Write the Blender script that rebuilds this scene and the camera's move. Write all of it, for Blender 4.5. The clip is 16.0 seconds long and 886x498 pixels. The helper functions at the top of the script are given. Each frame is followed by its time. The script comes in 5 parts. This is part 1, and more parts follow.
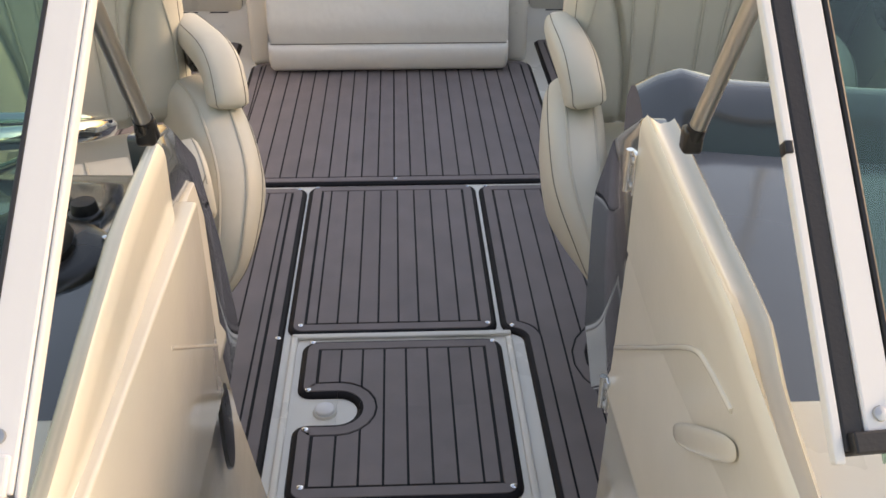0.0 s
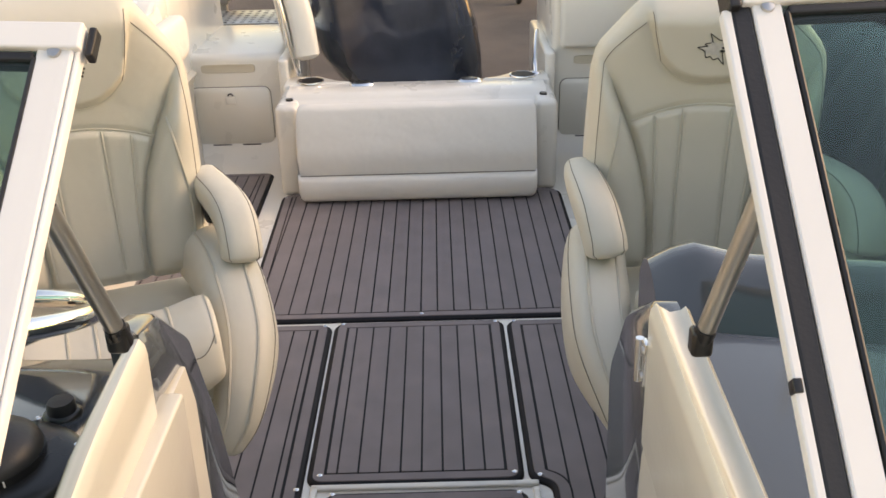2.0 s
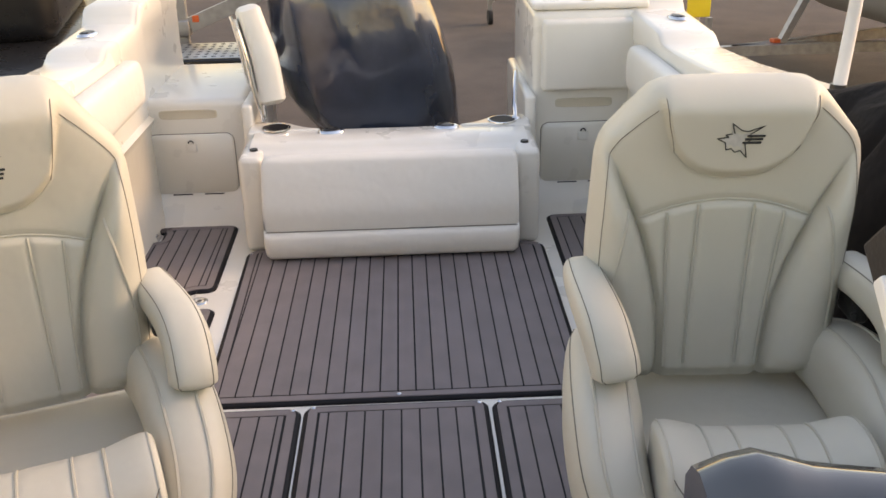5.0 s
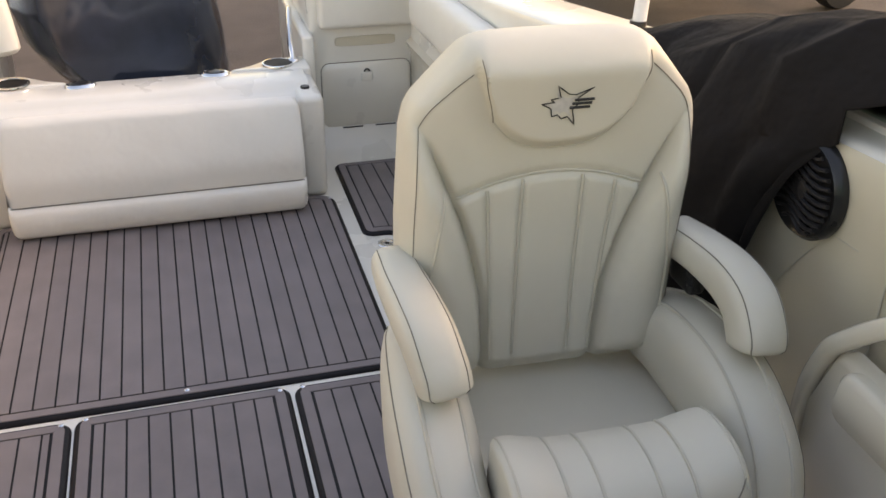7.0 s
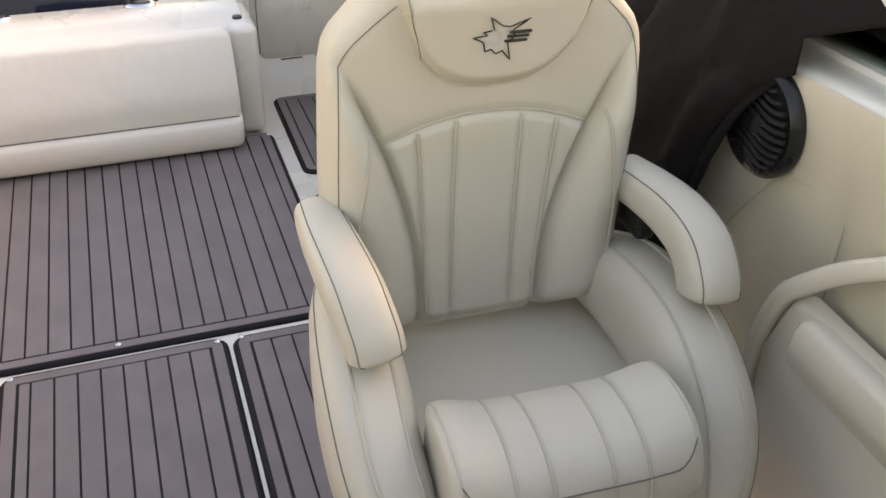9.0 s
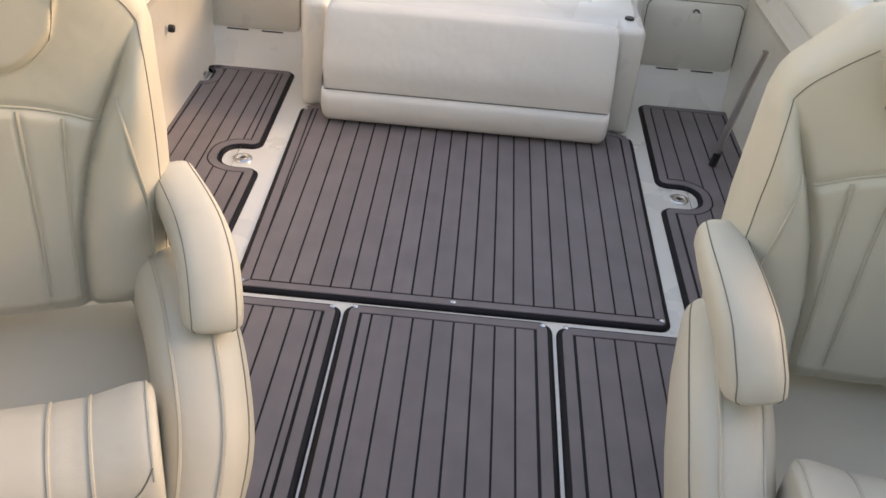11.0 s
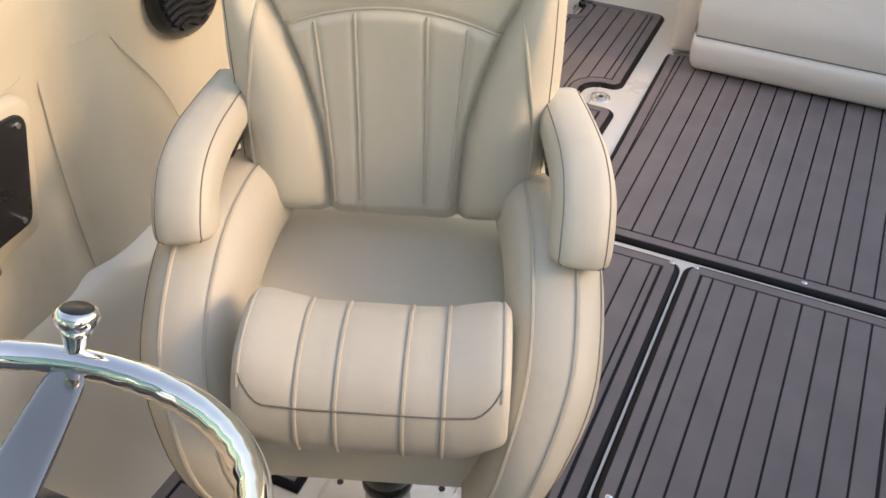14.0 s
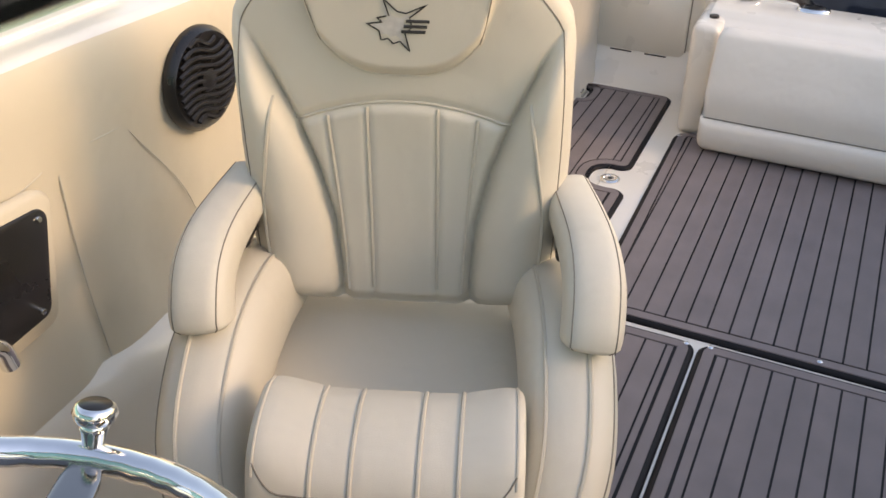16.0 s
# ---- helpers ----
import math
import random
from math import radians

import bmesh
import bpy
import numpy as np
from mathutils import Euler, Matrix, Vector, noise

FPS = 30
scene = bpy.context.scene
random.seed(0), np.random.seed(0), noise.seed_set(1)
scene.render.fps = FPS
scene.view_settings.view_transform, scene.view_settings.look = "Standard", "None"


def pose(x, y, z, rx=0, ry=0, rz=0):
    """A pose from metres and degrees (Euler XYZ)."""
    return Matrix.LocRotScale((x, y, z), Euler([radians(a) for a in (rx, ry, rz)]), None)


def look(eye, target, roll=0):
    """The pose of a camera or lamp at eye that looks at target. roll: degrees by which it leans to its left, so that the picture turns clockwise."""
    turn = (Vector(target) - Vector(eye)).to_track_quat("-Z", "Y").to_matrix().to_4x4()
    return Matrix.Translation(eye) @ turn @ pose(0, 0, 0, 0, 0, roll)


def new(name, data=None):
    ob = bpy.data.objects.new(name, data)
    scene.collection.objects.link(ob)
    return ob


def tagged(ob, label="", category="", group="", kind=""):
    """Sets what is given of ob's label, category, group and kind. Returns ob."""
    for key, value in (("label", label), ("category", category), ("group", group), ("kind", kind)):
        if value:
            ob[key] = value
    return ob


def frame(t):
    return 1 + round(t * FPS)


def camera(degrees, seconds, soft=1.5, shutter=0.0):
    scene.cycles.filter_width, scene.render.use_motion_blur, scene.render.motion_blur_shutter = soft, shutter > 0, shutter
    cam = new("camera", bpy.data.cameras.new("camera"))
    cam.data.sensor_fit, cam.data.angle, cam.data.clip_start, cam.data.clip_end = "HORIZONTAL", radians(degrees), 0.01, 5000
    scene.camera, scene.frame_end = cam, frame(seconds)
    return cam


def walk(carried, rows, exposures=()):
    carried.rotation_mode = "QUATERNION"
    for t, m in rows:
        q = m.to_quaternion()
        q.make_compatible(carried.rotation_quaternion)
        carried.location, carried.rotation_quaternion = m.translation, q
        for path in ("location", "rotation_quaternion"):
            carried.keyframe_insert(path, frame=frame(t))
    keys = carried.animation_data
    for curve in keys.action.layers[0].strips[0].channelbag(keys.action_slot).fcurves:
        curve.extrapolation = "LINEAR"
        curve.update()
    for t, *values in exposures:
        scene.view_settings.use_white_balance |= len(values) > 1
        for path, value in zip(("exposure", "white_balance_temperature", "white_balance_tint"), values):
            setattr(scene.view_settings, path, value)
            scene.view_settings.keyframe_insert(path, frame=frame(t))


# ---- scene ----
cam = camera(49.83, 16.0, soft=1.6)
# camera and its walk
PATH = [  # seconds, eye, target, roll
    (0, (0.02, -2.676, 1.361), (0.104, -0.968, 0.325), 0.4),
    (0.5, (0.031, -2.647, 1.378), (0.095, -0.919, 0.373), -0.2),
    (1, (0.04, -2.623, 1.387), (0.087, -0.863, 0.439), -0.6),
    (1.5, (0.053, -2.6, 1.398), (0.079, -0.809, 0.508), -0.9),
    (2, (0.069, -2.587, 1.407), (0.07, -0.77, 0.571), -1.5),
    (2.5, (0.074, -2.569, 1.419), (0.065, -0.736, 0.62), -1.8),
    (3, (0.057, -2.547, 1.44), (0.057, -0.706, 0.657), -1.8),
    (3.2, (0.046, -2.538, 1.456), (0.054, -0.7, 0.666), -1.4),
    (5.3, (0.055, -2.242, 1.469), (0.146, -0.416, 0.653), -1.3),
    (5.5, (0.053, -2.203, 1.464), (0.188, -0.379, 0.649), -1.0),
    (6, (0.042, -2.116, 1.46), (0.311, -0.317, 0.623), 0.1),
    (6.5, (0.044, -2.056, 1.449), (0.437, -0.303, 0.564), 0.5),
    (7, (0.072, -2.014, 1.447), (0.564, -0.324, 0.492), 0.7),
    (7.5, (0.108, -1.976, 1.44), (0.657, -0.343, 0.419), 0.6),
    (8, (0.136, -1.949, 1.426), (0.709, -0.36, 0.352), 0.3),
    (8.2, (0.143, -1.937, 1.421), (0.721, -0.36, 0.330), 0.3),
    (10.3, (0.072, -1.914, 1.422), (0.374, -0.253, 0.35), 4.1),
    (10.5, (0.046, -1.927, 1.446), (0.257, -0.26, 0.361), 4.5),
    (11, (-0.008, -1.909, 1.424), (-0.033, -0.243, 0.317), 5.0),
    (11.5, (-0.057, -1.883, 1.394), (-0.29, -0.25, 0.263), 5.8),
    (12, (-0.08, -1.88, 1.382), (-0.482, -0.308, 0.213), 5.4),
    (12.5, (-0.087, -1.882, 1.379), (-0.61, -0.386, 0.158), 4.4),
    (13, (-0.097, -1.88, 1.371), (-0.685, -0.438, 0.117), 3.0),
    (13.5, (-0.094, -1.883, 1.377), (-0.709, -0.455, 0.119), 2.4),
    (14, (-0.094, -1.886, 1.381), (-0.717, -0.436, 0.152), 2.1),
    (14.5, (-0.092, -1.888, 1.386), (-0.727, -0.418, 0.187), 1.8),
    (15, (-0.089, -1.888, 1.391), (-0.739, -0.4, 0.223), 1.4),
    (15.5, (-0.087, -1.891, 1.397), (-0.754, -0.384, 0.263), 1.1),
    (16, (-0.09, -1.891, 1.398), (-0.781, -0.367, 0.303), 0.7),
]
EXPOSURES = [(0, 1.12, 8000, 26), (3.0, 1.22, 8300, 26), (5.5, 1.18, 8000, 28), (7.0, 1.36, 8300, 28), (8.0, 1.80, 8700, 30), (10.3, 1.28, 8350, 28), (12.0, 1.20, 7800, 26), (14.0, 1.22, 7750, 26), (16, 1.17, 7550, 26)]
walk(cam, [(t, look(e, g, r)) for t, e, g, r in PATH], EXPOSURES)
# end of walk
# world and sun
XC = -0.02
world = bpy.data.worlds.new("World")
scene.world = world
world.use_nodes = True
wn = world.node_tree
sky = wn.nodes.new("ShaderNodeTexSky")
sky.sky_type = 'NISHITA'
sky.sun_disc = False
SUN_DIR = Vector((0.88, 0.14, 0.47)).normalized()
sky.sun_elevation = math.asin(SUN_DIR.z)
sky.sun_rotation = math.atan2(SUN_DIR.x, SUN_DIR.y)
sky.air_density, sky.dust_density = 1.8, 1.0
wn.links.new(sky.outputs[0], wn.nodes["Background"].inputs[0])
wn.nodes["Background"].inputs[1].default_value = 0.15
sun = new("sun", bpy.data.lights.new("sun", 'SUN'))
sun.data.energy = 0.70
sun.data.angle = radians(14)
sun.data.color = (1.0, 0.80, 0.50)
sun.matrix_world = look(SUN_DIR * 20, (0, 0, 0))


# ---- materials ----
def material(name, col, rough, metal=0.0, var=0.08, scale=6.0, bump=0.0, bscale=400.0, coat=0.0, col2=None,
             island=0.0, spec=0.5, wscale=None, wbump=0.0):
    """Principled surface: broad stains, fine grain, relief at two scales, and a shade per piece."""
    m = bpy.data.materials.new(name)
    m.use_nodes = True
    nt = m.node_tree
    N, L = nt.nodes, nt.links
    p = N["Principled BSDF"]
    tc = N.new("ShaderNodeTexCoord")
    n1 = N.new("ShaderNodeTexNoise")
    n1.inputs["Scale"].default_value, n1.inputs["Detail"].default_value = scale, 5
    n2 = N.new("ShaderNodeTexNoise")
    n2.inputs["Scale"].default_value, n2.inputs["Detail"].default_value = bscale, 2
    L.new(tc.outputs["Object"], n1.inputs[0])
    L.new(tc.outputs["Object"], n2.inputs[0])
    mix = N.new("ShaderNodeMix")
    mix.data_type = 'RGBA'
    c2 = col2 or tuple(max(0, c * (1 - 2.2 * var)) for c in col)
    mix.inputs["A"].default_value, mix.inputs["B"].default_value = (*c2, 1), (*col, 1)
    ramp = N.new("ShaderNodeMapRange")
    ramp.inputs[1].default_value, ramp.inputs[2].default_value = 0.3, 0.65
    L.new(n1.outputs[0], ramp.inputs[0])
    L.new(ramp.outputs[0], mix.inputs["Factor"])
    out = mix.outputs["Result"]
    if island:
        oi = N.new("ShaderNodeObjectInfo")
        hs = N.new("ShaderNodeHueSaturation")
        mr = N.new("ShaderNodeMapRange")
        mr.inputs[3].default_value, mr.inputs[4].default_value = 1 - island, 1 + island
        L.new(oi.outputs["Random"], mr.inputs[0])
        L.new(mr.outputs[0], hs.inputs["Value"])
        L.new(out, hs.inputs["Color"])
        out = hs.outputs[0]
    L.new(out, p.inputs["Base Color"])
    rr = N.new("ShaderNodeMapRange")
    rr.inputs[3].default_value, rr.inputs[4].default_value = max(0.02, rough * 0.82), min(1, rough * 1.2)
    L.new(n1.outputs[0], rr.inputs[0])
    L.new(rr.outputs[0], p.inputs["Roughness"])
    p.inputs["Metallic"].default_value = metal
    p.inputs["Specular IOR Level"].default_value = spec
    p.inputs["Coat Weight"].default_value = coat
    p.inputs["Coat Roughness"].default_value = 0.08
    last = None
    if wbump:
        n3 = N.new("ShaderNodeTexNoise")
        n3.inputs["Scale"].default_value, n3.inputs["Detail"].default_value = wscale, 3
        L.new(tc.outputs["Object"], n3.inputs[0])
        b0 = N.new("ShaderNodeBump")
        b0.inputs["Strength"].default_value, b0.inputs["Distance"].default_value = 1.0, wbump
        L.new(n3.outputs[0], b0.inputs["Height"])
        last = b0
    if bump:
        b = N.new("ShaderNodeBump")
        b.inputs["Strength"].default_value, b.inputs["Distance"].default_value = 0.6, bump
        L.new(n2.outputs[0], b.inputs["Height"])
        if last:
            L.new(last.outputs[0], b.inputs["Normal"])
        last = b
    if last:
        L.new(last.outputs[0], p.inputs["Normal"])
    return m


VINYL = material("cream_vinyl", (0.585, 0.555, 0.475), 0.46, var=0.025, scale=5, bump=0.0006, bscale=900, wscale=9, wbump=0.006)
PIPING = material("vinyl_seam", (0.505, 0.475, 0.400), 0.5, var=0.03, scale=30, bump=0.0004, bscale=700)
STITCH = material("dark_stitch", (0.22, 0.20, 0.165), 0.7, var=0.1, scale=200)
PALE = material("white_vinyl", (0.74, 0.72, 0.66), 0.45, var=0.02, scale=5, bump=0.0005, bscale=900, wscale=7, wbump=0.008)
GEL = material("white_gelcoat", (0.77, 0.745, 0.68), 0.28, var=0.035, scale=4, bump=0.0002, bscale=120, coat=0.4, wscale=3, wbump=0.002)
CREAMGEL = material("cream_gelcoat", (0.71, 0.66, 0.56), 0.18, var=0.04, scale=3, bump=0.0002, bscale=100, coat=0.5, wscale=4, wbump=0.004)
LINER = material("cream_liner_vinyl", (0.58, 0.53, 0.42), 0.5, var=0.04, scale=3, bump=0.0006, bscale=700, wscale=6, wbump=0.01)
GREY = material("grey_gelcoat", (0.058, 0.066, 0.076), 0.10, var=0.06, scale=3, coat=1.0, wscale=5, wbump=0.003)
EVA = material("brown_grey_foam", (0.212, 0.183, 0.184), 0.60, var=0.09, scale=9, bump=0.0009, bscale=700, island=0.05, spec=0.5)
EVABLK = material("black_foam", (0.007, 0.006, 0.008), 0.55, spec=0.25, var=0.1, scale=20, bump=0.0005, bscale=500)
# Spoke steel toned below the chrome: its dark reflections are put into the colour.
SPOKE = material("dark_reflection_steel", (0.34, 0.33, 0.32), 0.08, metal=1.0, var=0.05, scale=8)
CHROME = material("chrome", (0.78, 0.78, 0.78), 0.06, metal=1.0, var=0.02, scale=6)
ALU = material("brushed_aluminium", (0.55, 0.54, 0.52), 0.34, metal=1.0, var=0.05, scale=12, bump=0.0003, bscale=300)
ALUW = material("white_painted_aluminium", (0.76, 0.755, 0.75), 0.5, var=0.03, scale=5, bump=0.0001, bscale=200)
RUBBER = material("black_rubber", (0.013, 0.013, 0.015), 0.45, var=0.1, scale=14, bump=0.0004, bscale=300)
BLACK = material("black_plastic", (0.012, 0.012, 0.013), 0.28, var=0.1, scale=10)
CLOTH = material("black_canvas", (0.0115, 0.0098, 0.0100), 0.9, spec=0.2, var=0.15, scale=7, bump=0.0008, bscale=900, wscale=10, wbump=0.02)
COWL = material("wrapped_navy_cowl", (0.030, 0.040, 0.068), 0.2, var=0.2, scale=5, coat=0.9, wscale=4, wbump=0.015)
GALV = material("galvanised_steel", (0.42, 0.41, 0.40), 0.45, metal=0.8, var=0.12, scale=15)
GROUND = material("dark_gravel", (0.115, 0.088, 0.072), 0.95, var=0.2, scale=1.5, bump=0.01, bscale=60)
TYRE = material("tyre_rubber", (0.02, 0.02, 0.02), 0.8, var=0.1, scale=20)
YELLOW = material("yellow_plastic", (0.70, 0.55, 0.03), 0.5, var=0.05)
ORANGE = material("orange_lens", (0.7, 0.12, 0.03), 0.3, var=0.05)
HULLGREY = material("grey_hull_paint", (0.30, 0.29, 0.27), 0.35, var=0.05, scale=2)
INK = material("black_embroidery", (0.02, 0.02, 0.02), 0.7, var=0.1, scale=100)
WHITE = material("white_print", (0.8, 0.8, 0.8), 0.5, var=0.02)
GREYINK = material("pale_embroidery", (0.55, 0.53, 0.50), 0.7, var=0.1, scale=100)

GLASS = bpy.data.materials.new("tinted_glass")
GLASS.use_nodes = True
gn = GLASS.node_tree
gn.nodes.clear()
go = gn.nodes.new("ShaderNodeOutputMaterial")
gt = gn.nodes.new("ShaderNodeBsdfTransparent")
gt.inputs[0].default_value = (0.56, 0.73, 0.67, 1)
gg = gn.nodes.new("ShaderNodeBsdfGlossy")
gg.inputs["Roughness"].default_value = 0.02
gf = gn.nodes.new("ShaderNodeFresnel")
gf.inputs[0].default_value = 1.5
gm = gn.nodes.new("ShaderNodeMixShader")
gn.links.new(gf.outputs[0], gm.inputs[0])
gn.links.new(gt.outputs[0], gm.inputs[1])
gn.links.new(gg.outputs[0], gm.inputs[2])
gn.links.new(gm.outputs[0], go.inputs[0])


# ---- mesh helpers ----
def link(name, bm, mat, smooth=True):
    bmesh.ops.recalc_face_normals(bm, faces=bm.faces)
    me = bpy.data.meshes.new(name)
    bm.to_mesh(me)
    bm.free()
    me.materials.append(mat)
    if smooth:
        me.shade_smooth()
        me.set_sharp_from_angle(angle=radians(50))
    return new(name, me)


def part(name, bm, mat, parent, label="", smooth=True):
    ob = link(name, bm, mat, smooth)
    ob.parent = parent
    if label:
        ob["label"] = label
    return ob


def root(name, at, label, category, group="", kind=""):
    e = new(name)
    e.empty_display_size = 0.05
    e.matrix_basis = at if isinstance(at, Matrix) else Matrix.Translation(at)
    return tagged(e, label, category, group, kind)


def box(lo, hi, bev=0.0, seg=3, bm=None, m=None):
    own = bmesh.new()
    bmesh.ops.create_cube(own, size=1)
    lo, hi = Vector(lo), Vector(hi)
    for v in own.verts:
        v.co = Vector(((lo[i] + hi[i]) / 2 + v.co[i] * (hi[i] - lo[i]) for i in range(3)))
    if bev:
        bmesh.ops.bevel(own, geom=own.edges[:], offset=bev, segments=seg, profile=0.5, affect='EDGES')
    if m is not None:
        own.transform(m)
    return join(bm, own)


def join(bm, own):
    if bm is None:
        return own
    tmp = bpy.data.meshes.new("tmp")
    own.to_mesh(tmp)
    own.free()
    bm.from_mesh(tmp)
    bpy.data.meshes.remove(tmp)
    return bm


def loft(rings, caps=True, closed=True, bm=None):
    bm = bm or bmesh.new()
    vs = [[bm.verts.new(p) for p in r] for r in rings]
    n = len(vs[0])
    for a, b in zip(vs, vs[1:]):
        for i in range(n if closed else n - 1):
            bm.faces.new((a[i], a[(i + 1) % n], b[(i + 1) % n], b[i]))
    if caps and closed:
        bm.faces.new(vs[0])
        bm.faces.new(vs[-1])
    return bm


def spline(pts, n):
    """n points evenly along a smooth line through pts (Catmull-Rom)."""
    P = [np.array(p, float) for p in pts]
    P = [2 * P[0] - P[1]] + P + [2 * P[-1] - P[-2]]
    out = []
    for k in range(n):
        s = k / (n - 1) * (len(P) - 3)
        i = min(int(s), len(P) - 4)
        t = s - i
        a, b, c, d = P[i:i + 4]
        out.append(0.5 * (2 * b + (c - a) * t + (2 * a - 5 * b + 4 * c - d) * t * t + (3 * b - a - 3 * c + d) * t ** 3))
    return out


def tube(pts, r, n=8, bm=None, r_end=None, caps=True):
    pts = [Vector(p) for p in pts]
    rings, up = [], None
    for i, p in enumerate(pts):
        t = (pts[min(i + 1, len(pts) - 1)] - pts[max(i - 1, 0)]).normalized()
        if up is None:
            up = Vector((0, 0, 1)) if abs(t.z) < 0.9 else Vector((1, 0, 0))
        side = t.cross(up).normalized()
        up = side.cross(t).normalized()
        rr = r if r_end is None else r + (r_end - r) * i / (len(pts) - 1)
        rings.append([p + rr * (math.cos(a) * side + math.sin(a) * up) for a in np.linspace(0, 2 * math.pi, n, endpoint=False)])
    return loft(rings, caps, True, bm)


def lathe(profile, n=24, bm=None, at=(0, 0, 0), m=None):
    """Turned body from (radius, height) rows about z."""
    own = loft([[Vector((r * math.cos(a), r * math.sin(a), z)) for a in np.linspace(0, 2 * math.pi, n, endpoint=False)] for r, z in profile])
    if m is not None:
        own.transform(m)
    own.transform(Matrix.Translation(at))
    return join(bm, own)


def sring(c, ax, ay, p=3.0, n=20):
    """Superellipse ring round c with half axes ax and ay."""
    c, ax, ay = Vector(c), Vector(ax), Vector(ay)
    out = []
    for a in np.linspace(0, 2 * math.pi, n, endpoint=False):
        ca, sa = math.cos(a), math.sin(a)
        out.append(c + ax * math.copysign(abs(ca) ** (2 / p), ca) + ay * math.copysign(abs(sa) ** (2 / p), sa))
    return out


def pad(path, half_w, half_h, wide=Vector((1, 0, 0)), p=3.0, n=20, ends=0.35, k=18, bm=None):
    """Stuffed pad along a line; half sizes may be lists over its length. Ends are rounded."""
    pts = [Vector(q) for q in spline(path, k)]
    ws = np.interp(np.linspace(0, 1, k), np.linspace(0, 1, len(half_w)), half_w)
    hs = np.interp(np.linspace(0, 1, k), np.linspace(0, 1, len(half_h)), half_h)
    rings = []
    for i, c in enumerate(pts):
        t = (pts[min(i + 1, k - 1)] - pts[max(i - 1, 0)]).normalized()
        side = (wide - t * wide.dot(t)).normalized()
        up = side.cross(t).normalized()
        if i == 0:
            for f, g in ((0.5, 1.0), (0.82, 0.6)):
                rings.append(sring(c - t * hs[0] * ends * g, side * ws[0] * f, up * hs[0] * f, p, n))
        rings.append(sring(c, side * ws[i], up * hs[i], p, n))
        if i == k - 1:
            for f, g in ((0.82, 0.6), (0.5, 1.0)):
                rings.append(sring(c + t * hs[-1] * ends * g, side * ws[-1] * f, up * hs[-1] * f, p, n))
    return loft(rings, True, True, bm), rings


def prism(poly, z0, z1, bev=0.0, bm=None):
    """Upright prism over a plan outline; bev insets the top edge."""
    rings = [[Vector((x, y, z0)) for x, y in poly]]
    if bev:
        rings.append([Vector((x, y, z1 - bev)) for x, y in poly])
        rings.append([Vector((x, y, z1)) for x, y in inset(poly, bev)])
    else:
        rings.append([Vector((x, y, z1)) for x, y in poly])
    return loft(rings, True, True, bm)


def inset(poly, d):
    P = np.array(poly)
    area = 0.5 * np.sum(P[:, 0] * np.roll(P[:, 1], -1) - np.roll(P[:, 0], -1) * P[:, 1])
    s = 1 if area > 0 else -1
    out = []
    for i in range(len(P)):
        a, b, c = P[i - 1], P[i], P[(i + 1) % len(P)]
        e1, e2 = (b - a) / np.linalg.norm(b - a), (c - b) / np.linalg.norm(c - b)
        n1, n2 = np.array([-e1[1], e1[0]]) * s, np.array([-e2[1], e2[0]]) * s
        m = n1 + n2
        m /= max(0.35, np.dot(m, n1))
        out.append(tuple(b + m * d))
    return out


def rounded(corners):
    """Plan outline from rows (x, y, radius)."""
    out, n = [], len(corners)
    for i in range(n):
        p = np.array(corners[i][:2], float)
        a, b = np.array(corners[i - 1][:2], float), np.array(corners[(i + 1) % n][:2], float)
        r = corners[i][2]
        if r <= 0:
            out.append(tuple(p))
            continue
        u, v = (a - p) / np.linalg.norm(a - p), (b - p) / np.linalg.norm(b - p)
        half = math.acos(np.clip(np.dot(u, v), -1, 1)) / 2
        d = r / math.tan(half)
        c = p + (u + v) / np.linalg.norm(u + v) * r / math.sin(half)
        s, e = p + u * d - c, p + v * d - c
        a0, a1 = math.atan2(s[1], s[0]), math.atan2(e[1], e[0])
        da = (a1 - a0 + math.pi) % (2 * math.pi) - math.pi
        for k in range(6):
            t = a0 + da * k / 5
            out.append((c[0] + r * math.cos(t), c[1] + r * math.sin(t)))
    return out


def clip(poly, axis, value, keep_above):
    out = []
    for i in range(len(poly)):
        a, b = poly[i - 1], poly[i]
        ia = (a[axis] >= value) == keep_above
        ib = (b[axis] >= value) == keep_above
        if ia != ib:
            t = (value - a[axis]) / (b[axis] - a[axis])
            out.append((a[0] + t * (b[0] - a[0]), a[1] + t * (b[1] - a[1])))
        if ib:
            out.append(b)
    return out


def text_on(parent, words, size, m, mat, name="lettering"):
    cu = bpy.data.curves.new(name, 'FONT')
    cu.body, cu.size, cu.extrude, cu.align_x, cu.align_y = words, size, 0.0006, 'CENTER', 'CENTER'
    cu.materials.append(mat)
    ob = new(name, cu)
    ob.parent = parent
    ob.matrix_basis = m
    return ob


# ---- ground and cockpit sole ----
g = box((-60, -60, -1.25), (60, 90, -1.05))
tagged(link("ground", g, GROUND), "dark brown-grey gravel yard ground", "ground", kind="structure")

bm = prism([(XC - 1.06, 1.62), (XC - 1.06, -1.6), (XC - 0.94, -2.4), (XC - 0.50, -3.6), (XC - 0.05, -4.5), (XC + 0.05, -4.5), (XC + 0.50, -3.6), (XC + 0.94, -2.4), (XC + 1.06, -1.6), (XC + 1.06, 1.62)], -0.08, -0.0125)
tagged(link("floor", bm, GEL), "white gelcoat cockpit floor under foam mats", "floor", kind="structure")

PITCH = 0.0498
SINK = -0.0125  # cockpit sole below the mats' upper face


